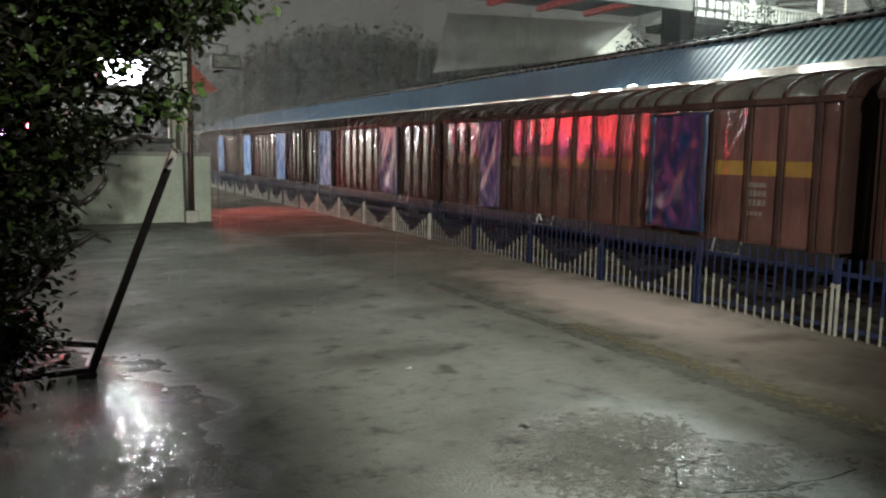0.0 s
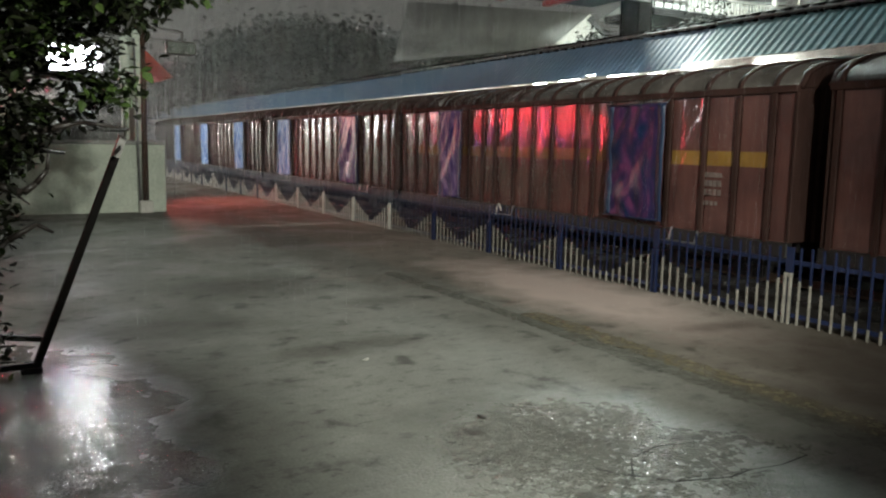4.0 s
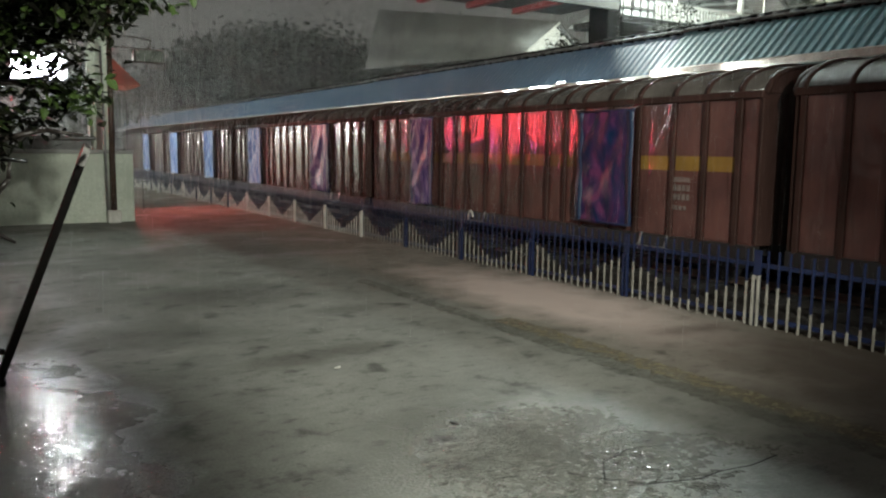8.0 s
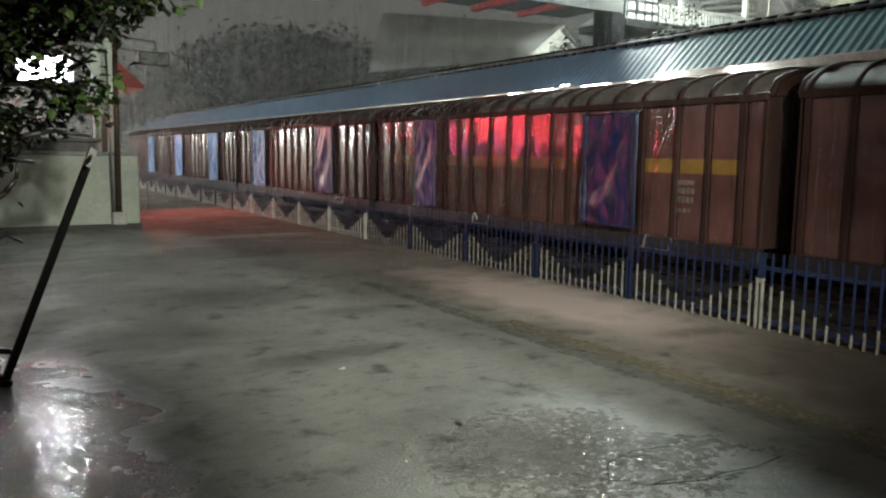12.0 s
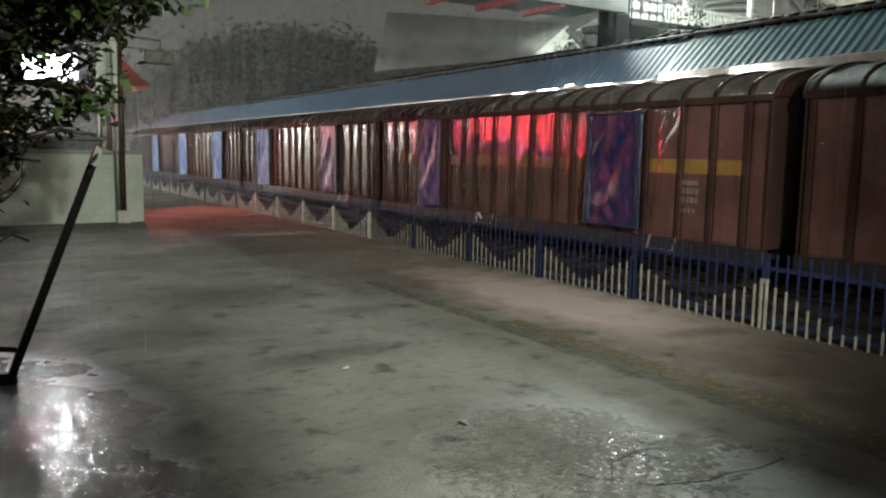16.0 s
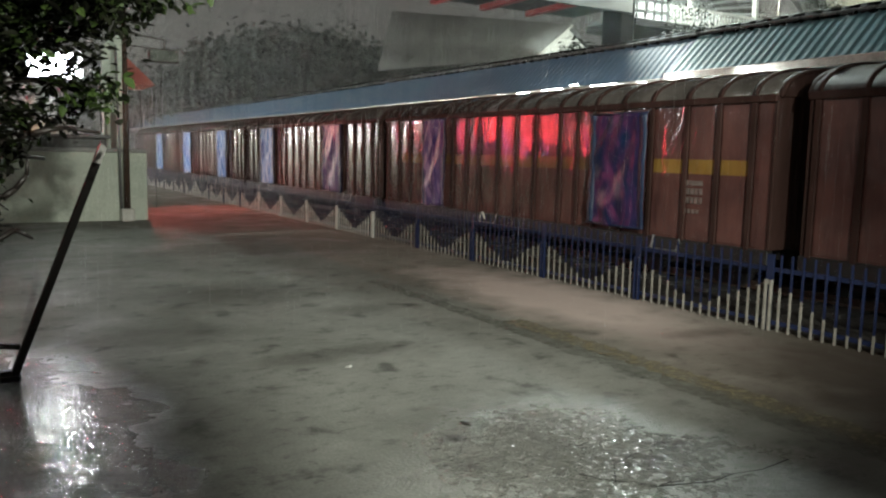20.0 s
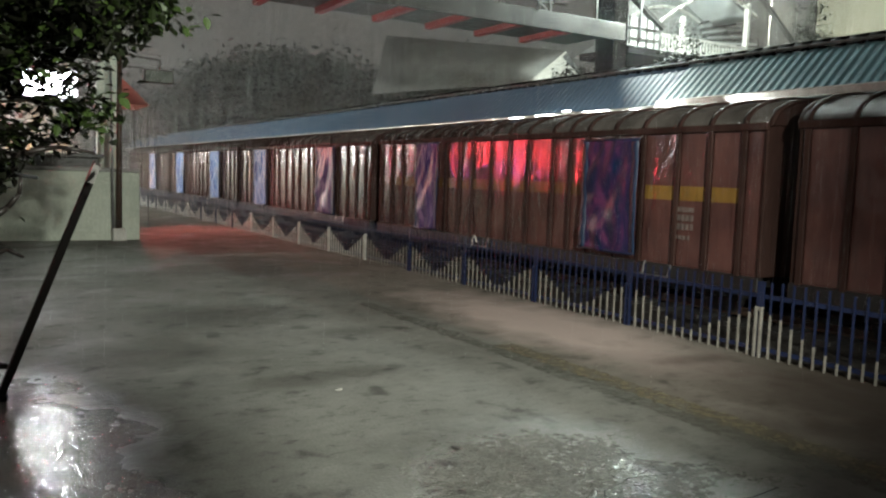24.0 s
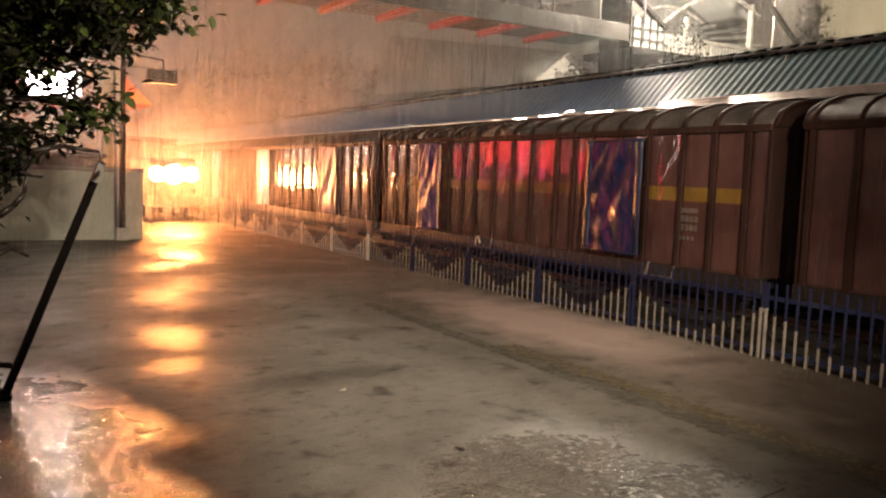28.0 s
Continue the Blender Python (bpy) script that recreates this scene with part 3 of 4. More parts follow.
# ---- picket fence ----
def fence_bay(y0, post_paint, picket_paint):
    bay = thing("fence_panel", "blue picket fence panel with white-painted zigzag foot on concrete", "fence", 7.92, y0, 0, group="fence along the train")
    bay_len, n = 2.13, 15
    for k in range(n):
        y = bay_len * k / n
        d = abs(y / bay_len - 0.5) * 2
        h = 0.10 + 0.5 * d + random.uniform(-0.02, 0.02)
        w = 0.05 if k == 0 else 0.0125
        bm = bmesh.new()
        if k == 0:
            block(bm, (-0.0064, y - w, 0.0), (0.0064, y + w, h - 0.02), 0.0, 1)
            for s in (-1, 1):
                block(bm, (-0.034, y + s * 0.036 - 0.014, 0.0), (0.007, y + s * 0.036 + 0.014, h), 0.003, 2)
            block(bm, (-0.03, y - 0.022, h - 0.05), (0.007, y + 0.022, h - 0.008), 0.0, 2)
        else:
            block(bm, (-0.007, y - w, 0.0), (0.007, y + w, h), 0.0, 0)
        block(bm, (-0.0065, y - w, h + 0.001), (0.0065, y + w, 0.89 + random.uniform(-0.01, 0.01)), 0.0, 1)
        part("post" if k == 0 else "picket", bm, [picket_paint if k else post_paint, BLUE, post_paint], bay)
    for z in (0.1, 0.72):
        part("rail", box((0.009, -0.03, z - 0.025), (0.035, bay_len - 0.04, z + 0.025)), BLUE, bay)
    return bay


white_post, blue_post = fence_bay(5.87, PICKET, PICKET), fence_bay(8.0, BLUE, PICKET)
# Far bays take the brighter white; their brightness is put into the paint.
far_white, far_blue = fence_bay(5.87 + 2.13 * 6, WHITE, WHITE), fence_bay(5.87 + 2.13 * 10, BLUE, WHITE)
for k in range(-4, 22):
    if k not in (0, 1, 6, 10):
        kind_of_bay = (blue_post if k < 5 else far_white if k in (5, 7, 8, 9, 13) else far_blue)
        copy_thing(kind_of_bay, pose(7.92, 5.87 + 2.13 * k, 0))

# ---- yard wall, pole, support frame ----
def yard_wall():
    w = part("wall_yard", box((-9.0, 22.82, -0.05), (4.08, 23.05, 1.83), 0.015), PLASTER)
    tagged(w, "pale green-white plastered yard wall, stained and wet", "wall", kind="structure")
    part("coping", box((-9.03, 22.78, 1.83), (4.11, 23.09, 1.93), 0.015), CONCRETE, w)
    b = part("lean_to", box((-9.0, 24.2, 0), (3.25, 26.2, 2.2), 0.02), TILE)
    tagged(b, "dark lean-to shed behind the yard wall", "shed")
    part("lean_to_roof", box((-9.1, 24.0, 2.2), (3.35, 26.3, 2.3), 0.02), TILE, b)


def lamp_pole():
    p = thing("lamp_pole", "rusty dark steel pole with a floodlight arm and white concrete foot", "lamp post", 3.5, 22.55, 0)
    part("footing", box((-0.17, -0.17, 0), (0.17, 0.17, 0.34), 0.03), WHITE, p)
    bm = bmesh.new()
    tube(bm, (0, 0, 0.3), (0.05, 0, 5.6), 0.085, 0.06, 14)
    part("pole", bm, RUST, p)
    bm = bmesh.new()
    tube(bm, (-0.14, -0.03, 0.2), (-0.18, -0.02, 4.6), 0.035, 0.03, 10)
    part("conduit", bm, STEEL, p, "grey galvanised conduit pipe")
    arm = bmesh.new()
    bar(arm, (0.04, 0, 4.95), (1.08, 0, 4.86), 0.05, 0.05)
    bar(arm, (1.06, 0, 4.88), (1.06, 0, 4.58), 0.04, 0.04)
    bar(arm, (0.04, 0, 4.64), (0.95, 0, 4.6), 0.03, 0.03)
    part("arm", arm, GREY, p)
    head = part("lamp_head", box((0.62, -0.18, 4.24), (1.4, 0.12, 4.6), 0.04), GREY, p, "switched-off grey floodlight housing")
    part("lamp_glass", box((0.67, -0.196, 4.27), (1.35, -0.182, 4.55)), LAMPGLASS, head)


def support_frame():
    s = thing("support_frame", "leaning black steel support frame with a pale top end", "frame", 0, 7.44, 0)
    bm = bmesh.new()
    bar(bm, (0.2, 0, 0.0), (0.92, 0.05, 1.84), 0.075, 0.06)
    part("leg", bm, MATTE, s)
    bm = bmesh.new()
    bar(bm, (0.92, 0.05, 1.842), (0.99, 0.055, 2.02), 0.078, 0.062)
    part("leg_end", bm, GREY, s, "bare pale upper end of the leg")
    bm = bmesh.new()
    bar(bm, (0.27, 0.0, 0.29), (-0.75, 0.0, 0.45), 0.05, 0.045)
    part("crossbar", bm, MATTE, s)
    bm = bmesh.new()
    bar(bm, (0.2, 0.0, 0.07), (-0.9, 0.0, 0.05), 0.06, 0.05)
    part("foot_bar", bm, MATTE, s)
    bm = bmesh.new()
    block(bm, (0.1, -0.06, 0.0), (0.27, 0.06, 0.05), 0.01)
    part("foot_plate", bm, MATTE, s)


yard_wall()
lamp_pole()
support_frame()


# ---- trees ----
def crown(bm, centre, radius, count, size, rng, squash=0.8, lean=(0, 0, 0)):
    """Many small bent leaves in clusters, with gaps between them."""
    c = Vector(centre)
    hubs = []
    for _ in range(max(6, count // 45)):
        d = Vector((rng.gauss(0, 1), rng.gauss(0, 1), rng.gauss(0, 1))).normalized()
        r = radius * rng.uniform(0.35, 1.0)
        hubs.append((c + Vector((d.x * r, d.y * r, d.z * r * squash)), radius * rng.uniform(0.1, 0.24)))
    for _ in range(count):
        h, s = rng.choice(hubs)
        p = h + Vector((rng.gauss(0, s), rng.gauss(0, s), rng.gauss(0, s * 0.8)))
        leaf(bm, p, size * rng.uniform(0.6, 1.3), rng)
    return hubs


def leaf(bm, p, s, rng):
    out = Vector((rng.gauss(0, 1), rng.gauss(0, 1), rng.gauss(-0.3, 0.6))).normalized()
    side = out.cross(Vector((rng.gauss(0, 0.4), rng.gauss(0, 0.4), 1))).normalized() * s * 0.27
    up = side.cross(out).normalized() * s * 0.1
    a, b = p, p + out * s
    m1, m2 = p + out * s * 0.35 + side + up, p + out * s * 0.35 - side + up
    n1, n2 = p + out * s * 0.72 + side * 0.7 + up * 0.6, p + out * s * 0.72 - side * 0.7 + up * 0.6
    v = [bm.verts.new(q) for q in (a, m1, n1, b, n2, m2)]
    mid = bm.verts.new(p + out * s * 0.5)
    for q, w in ((0, 1), (1, 2), (2, 3), (3, 4), (4, 5), (5, 0)):
        bm.faces.new((v[q], v[w], mid))


def limb(bm, pts, r0, r1):
    for k in range(len(pts) - 1):
        f0, f1 = k / (len(pts) - 1), (k + 1) / (len(pts) - 1)
        tube(bm, pts[k], pts[k + 1], r0 + (r1 - r0) * f0, r0 + (r1 - r0) * f1, 8)


def near_tree():
    rng = random.Random(11)
    t = thing("tree", "dark dripping leafy tree with low crooked branches", "tree", -1.5, 6.0, 0)
    bm = bmesh.new()
    limb(bm, [Vector(p) for p in ((0, 0, 0), (0.06, 0.02, 0.5), (0.0, 0.05, 1.1), (0.1, 0.0, 1.7))], 0.16, 0.11)
    part("trunk", bm, BARK, t)
    hubs = []
    ways = [((0.1, 0, 1.2), (1.5, 0.2, 1.5), (2.15, 0.3, 2.3)), ((0.1, 0, 1.7), (1.0, 0.3, 2.5), (2.2, 0.2, 2.4)), ((0.1, 0, 1.7), (0.8, -0.2, 2.8), (2.3, 0.1, 3.3)),
            ((0.0, 0, 1.0), (0.9, 0.0, 0.9), (1.5, 0.1, 1.35)), ((0.0, 0, 0.7), (0.7, -0.1, 0.55), (1.3, 0.0, 0.85)), ((0.1, 0, 1.7), (0.3, 0.4, 2.9), (1.4, 0.6, 3.9)),
            ((0.1, 0, 1.6), (-0.8, 0.2, 2.4), (-1.5, 0.0, 3.0)), ((0.1, 0, 1.6), (0.9, 0.5, 2.0), (1.9, 0.6, 1.9)), ((0.1, 0, 1.6), (1.2, -0.2, 3.4), (3.0, 0.2, 3.55))]
    crown_bm = bmesh.new()

    heights = (0.2, 0.53, 1.03, 1.26, 1.39, 1.49, 1.65, 1.88, 2.04, 2.11, 2.3, 2.42, 2.57, 2.73, 2.92, 3.04, 4.4)
    reach = (-0.1, 0.0, -0.06, 0.0, 0.16, 0.06, 0.04, 0.18, 0.34, 0.62, 0.88, 0.86, 0.72, 0.82, 1.1, 1.22, 1.8)

    def rim_at(z):
        return 1.5 + float(np.interp(z, heights, reach))

    def in_gap(p):
        return ((p.x - 1.3) / 0.22) ** 2 + ((p.z - 2.17) / 0.13) ** 2 < rng.uniform(-1.3, 0.85)

    for a, b, c in ways:
        a, b, c = Vector(a), Vector(b), Vector(c)
        pts = []
        for k in range(8):
            u = k / 7
            p = a * (1 - u) ** 2 + b * 2 * u * (1 - u) + c * u * u
            pts.append(p + Vector((rng.gauss(0, 0.03), rng.gauss(0, 0.03), rng.gauss(0, 0.03))))
        bm = bmesh.new()
        limb(bm, pts, 0.05, 0.014)
        for k in (3, 4, 5, 6):
            d = Vector((rng.gauss(0.2, 0.4), rng.gauss(0, 0.4), rng.gauss(0.15, 0.4)))
            e = pts[k] + d * 0.7
            m = (pts[k] + e) / 2 + Vector((0, 0, rng.uniform(-0.1, 0.06)))
            limb(bm, [pts[k], m, e], 0.018, 0.006)
            hubs += [(e, 0.16), (m, 0.12)]
        part("branch", bm, BARK, t)
        hubs += [(p, 0.15) for p in pts[3:]]
    for pts in (((1.2, -0.1, 1.82), (1.41, -0.1, 1.9), (1.61, -0.1, 1.98), (1.82, -0.1, 2.06), (2.03, -0.1, 2.11), (2.26, -0.1, 2.08)),
                ((1.35, -0.1, 1.74), (1.5, -0.1, 1.69), (1.65, -0.1, 1.64), (1.73, -0.1, 1.7), (1.8, -0.1, 1.79), (1.81, -0.1, 1.9)),
                ((1.1, -0.1, 0.9), (1.37, -0.1, 1.15), (1.55, -0.1, 1.33), (1.72, -0.1, 1.43), (1.82, -0.1, 1.37))):
        bm = bmesh.new()
        limb(bm, [Vector(p) for p in pts], 0.035, 0.01)
        part("branch", bm, BARK, t)
    for _ in range(3500):
        h, s = rng.choice(hubs)
        p = h + Vector((rng.gauss(0, s), rng.gauss(0, s), rng.gauss(0, s)))
        if p.z > 0.35 and p.x < rim_at(p.z) + 0.05 and not in_gap(p):
            leaf(crown_bm, p, rng.uniform(0.05, 0.12), rng)
    clumps = []
    while len(clumps) < 800:
        p = Vector((rng.uniform(-1.6, 3.2), rng.gauss(0.15, 0.5), rng.uniform(0.25, 4.6)))
        edge = rim_at(p.z)
        if p.x < edge - 0.1 and rng.random() < 0.35 + 0.65 * min(1.0, (edge - p.x) / 0.9):
            clumps.append(p)
    while len(clumps) < 1080:
        clumps.append(Vector((rng.uniform(-1.6, 0.95), rng.gauss(0.1, 0.35), rng.uniform(0.05, 1.25))))
    inner = [c for c in clumps if c.x < rim_at(c.z) - 0.45]
    for _ in range(56000):
        p = rng.choice(inner) + Vector((rng.gauss(0, 0.14), rng.gauss(0.25, 0.2), rng.gauss(0, 0.14)))
        if not in_gap(p):
            leaf(crown_bm, p, rng.uniform(0.08, 0.14), rng)
    for _ in range(80000):
        c = rng.choice(clumps)
        p = c + Vector((rng.gauss(0, 0.1), rng.gauss(0, 0.1), rng.gauss(0, 0.1)))
        if not in_gap(p):
            leaf(crown_bm, p, rng.uniform(0.045, 0.1), rng)
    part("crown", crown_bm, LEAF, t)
    # Leaves along the lit rim, in the brighter copy of the leaf colour.
    tips = bmesh.new()
    for _ in range(700):
        a = rng.choice(((2.1, 0.0, 2.95), (2.35, 0.0, 3.02), (1.8, 0.0, 2.75), (2.65, 0.1, 3.1), (2.3, 0.1, 3.4), (2.3, 0.1, 3.2), (2.22, 0.1, 2.35)))
        leaf(tips, Vector(a) + Vector((rng.gauss(0, 0.13), rng.gauss(-0.15, 0.12), rng.gauss(0, 0.09))), rng.uniform(0.06, 0.13), rng)
    part("young_leaves", tips, LITLEAF, t, "brighter green leaf tips with lamplight painted in")


def far_tree(x, y, h, r, seed):
    rng = random.Random(seed)
    t = thing("tree", "tall dark broadleaf tree against the hazy night sky", "tree", x, y, 0, group="far trees")
    bm = bmesh.new()
    limb(bm, [Vector((0, 0, 0)), Vector((0.1, 0, h * 0.25)), Vector((0, 0.1, h * 0.5))], 0.35, 0.2)
    part("trunk", bm, BARK, t)
    for k in range(5):
        bm = bmesh.new()
        a = k * 1.3 + rng.uniform(-0.3, 0.3)
        limb(bm, [Vector((0, 0, h * 0.42)), Vector((math.cos(a) * r * 0.4, math.sin(a) * r * 0.4, h * 0.6)), Vector((math.cos(a) * r * 0.8, math.sin(a) * r * 0.8, h * 0.78))], 0.16, 0.05)
        part("limb", bm, BARK, t)
    bm = bmesh.new()
    crown(bm, (0, 0, h * 0.6), r, 11000, 0.11 * r, rng, 0.4 * h / r)
    part("crown", bm, FARLEAF, t)


near_tree()
for k, (a, d, e, r) in enumerate(((13.2, 74, 5.6, 4.5), (15.8, 66, 7.4, 4.5), (19.2, 70, 8.4, 5.0), (22.4, 64, 8.0, 5.0), (25.2, 72, 6.6, 4.5), (28.6, 66, 8.0, 4.5), (31.5, 62, 9.0, 4.5),
                                  (8.0, 80, 5.5, 4.5), (47.3, 25.6, 10.6, 1.0), (40.0, 31.5, 7.8, 1.7), (55.3, 34, 12.0, 1.0))):
    far_tree(d * math.sin(radians(a)), d * math.cos(radians(a)), 2 + d * math.tan(radians(e)), r, 30 + k)


# ---- station roofs behind the train ----
def station_roof(y0, y1, ridge, eave, mat, label):
    roof = thing("platform_roof", label, "roof", 0, 0, 0, group="platform roofs", kind="structure")
    pitch = 0.19
    n = int((y1 - y0) / pitch)
    bm = bmesh.new()
    cols = []
    for k in range(n + 1):
        y = y0 + (y1 - y0) * k / n
        for dy, up in ((0.0, 0.0), (0.05, 0.022), (0.09, 0.022), (0.14, 0.0)):
            if y + dy <= y1:
                cols.append([bm.verts.new((x, y + dy, z + up)) for x, z in ((12.6, eave), (13.07, eave + (ridge - eave) / 2), (13.55, ridge))])
    for a, b in zip(cols, cols[1:]):
        bm.faces.new((a[0], b[0], b[1], a[1]))
        bm.faces.new((a[1], b[1], b[2], a[2]))
    part("roof_sheet", thicken(bm, 0.006), mat, roof)
    part("roof_sheet", thicken(sheet(1, 1, lambda u, v: Vector((13.55 + 5.2 * u, y0 + (y1 - y0) * v, ridge - (ridge - 3.6) * u))), 0.02), mat, roof)
    part("ridge_cap", box((13.42, y0, ridge - 0.02), (13.68, y1, ridge + 0.05), 0.02), TILE, roof)
    tile = bmesh.new()
    tube(tile, (13.55, 0.02, ridge + 0.0), (13.55, 0.36, ridge + 0.03), 0.13, 0.1, 12)
    tile = part("ridge_tile", tile, MATTE, roof)
    tile.matrix_basis = pose(0, y0, 0)
    for k in range(1, int((min(y1, 45.0) - y0) / 0.36)):
        again(tile, 0, y0 + 0.36 * k, 0)
    part("gutter", box((12.46, y0, eave - 0.13), (12.6, y1, eave + 0.02), 0.02), WHITE, roof, "white eaves gutter")
    part("rafter_plate", box((12.7, y0, 3.3), (12.85, y1, 3.5)), STEEL, roof)
    y = y0 + 1.0
    while y < y1:
        bm = bmesh.new()
        tube(bm, (13.0, y, 0), (13.0, y, 3.4), 0.08)
        part("column", bm, WHITE, roof)
        bm = bmesh.new()
        bar(bm, (13.0, y, 2.7), (13.5, y, 3.4), 0.06, 0.06)
        bar(bm, (12.7, y, 3.4), (18.6, y, 3.5), 0.08, 0.08)
        part("truss", bm, STEEL, roof)
        y += 4.0
    return roof


station_roof(-8.0, 12.15, 4.60, 3.7, TEAL, "blue-green corrugated platform roof shining with rain")
station_roof(12.17, 27.2, 4.59, 3.6, DECKBLUE, "dull blue corrugated platform roof in the rain")
station_roof(27.22, 86.0, 4.57, 3.6, DECKBLUE, "long blue platform roof fading into the rain")


# Glowing tubes added for the bright gutter line and its wet highlights.
def tube_light(x, y, z, length):
    t = thing("tube_light", "lit white tube added at the eaves for the gutter's brightness", "light", x, y, z, group="platform lights")
    part("housing", box((-0.05, 0, -0.06), (0.24, length, -0.03)), WHITE, t)
    bm = bmesh.new()
    tube(bm, (0, 0.03, -0.02), (0, length - 0.03, -0.02), 0.013, n=8)
    part("tube", bm, WHITEGLOW, t)


def bulkhead_lamp(x, y, z):
    t = thing("bulkhead_lamp", "bright white bulkhead lamp on the eaves, the nearest two added unseen", "lamp", x, y, z, group="eaves lamps")
    part("bracket", box((0.06, -0.03, 0.1), (0.12, 0.03, 0.2)), STEEL, t)
    part("base", box((-0.06, -0.08, 0.06), (0.12, 0.08, 0.1), 0.01), STEEL, t)
    part("globe", box((-0.04, -0.06, -0.04), (0.04, 0.06, 0.058), 0.025), LAMPFACE, t)


for spot in EAVE_LAMPS:
    bulkhead_lamp(*spot)

# Hidden behind the car roofs; they only brighten the gutter.
for y in (4, 20, 24, 26.4, 32, 40, 50):
    tube_light(12.26, y, 3.43, 1.5)
# Uneven short glows that stand in for highlights along the wet eaves.
for y, z, length in ((12.5, 3.57, 0.5), (13.4, 3.6, 0.9), (14.7, 3.66, 0.35), (15.3, 3.6, 0.8), (16.6, 3.58, 0.6), (17.8, 3.55, 0.5), (19.6, 3.56, 0.3)):
    tube_light(12.36, y, z, length)


# ---- station buildings, bridge ----
def station_building():
    b = thing("station_building", "pale cream station building lit from its platform", "building", 0, 0, 0)
    part("wall", box((19.2, -12, 0), (19.6, 44, 3.55)), CREAM, b)
    for y in range(-8, 40, 6):
        d = part("door", box((19.13, y, 0), (19.19, y + 1.1, 2.2), 0.01), BLUE, b)
        part("handle", box((19.09, y + 0.95, 1.0), (19.125, y + 1.0, 1.12)), STEEL, d)
        w = part("window", box((19.14, y + 2.2, 1.0), (19.19, y + 3.8, 2.2), 0.01), WHITE, b)
        part("pane", box((19.12, y + 2.28, 1.08), (19.138, y + 2.97, 2.12)), GLASS, w)
        part("pane", box((19.12, y + 3.03, 1.08), (19.138, y + 3.72, 2.12)), GLASS, w)


def footbridge():
    b = thing("footbridge", "dark steel footbridge over the tracks with red crossbeams", "footbridge", 0, 0, 0)
    part("deck", box((-14.0, 19.0, 6.66), (17.9, 21.7, 6.8)), GREY, b)
    x = -12.9
    while x < 17.7:
        part("crossbeam", box((x - 0.11, 18.95, 6.48), (x + 0.11, 21.6, 6.655), 0.01), RED, b, "red-painted crossbeam")
        x += 1.8
    for y in (18.88, 21.75):
        part("girder", box((-14.0, y - 0.05, 6.42 if y < 20 else 6.7), (17.9, y + 0.05, 6.95), 0.01), GREY, b)
        part("handrail", box((-14.0, y - 0.03, 7.95), (17.9, y + 0.03, 8.02)), GREY, b)
        x = -13.9
        while x < 17.8:
            part("baluster", box((x - 0.03, y - 0.03, 6.95), (x + 0.03, y + 0.03, 7.95)), GREY, b)
            x += 1.8
        for x in (-14.0 + 3.6 * k for k in range(8)):
            bm = bmesh.new()
            bar(bm, (x, y, 6.98), (x + 1.8, y, 7.92), 0.04, 0.04)
            bar(bm, (x + 3.6, y, 6.98), (x + 1.8, y, 7.92), 0.04, 0.04)
            part("brace", bm, GREY, b)
    part("stair_tower", box((17.95, 19.4, 0), (18.55, 20.3, 9.6), 0.03), MATTE, b, "dark steel tower leg")
    for x in (-10.0,):
        for y in (19.2, 21.4):
            part("pier", box((x - 0.2, y - 0.2, 0), (x + 0.2, y + 0.2, 6.42), 0.02), GREY, b)


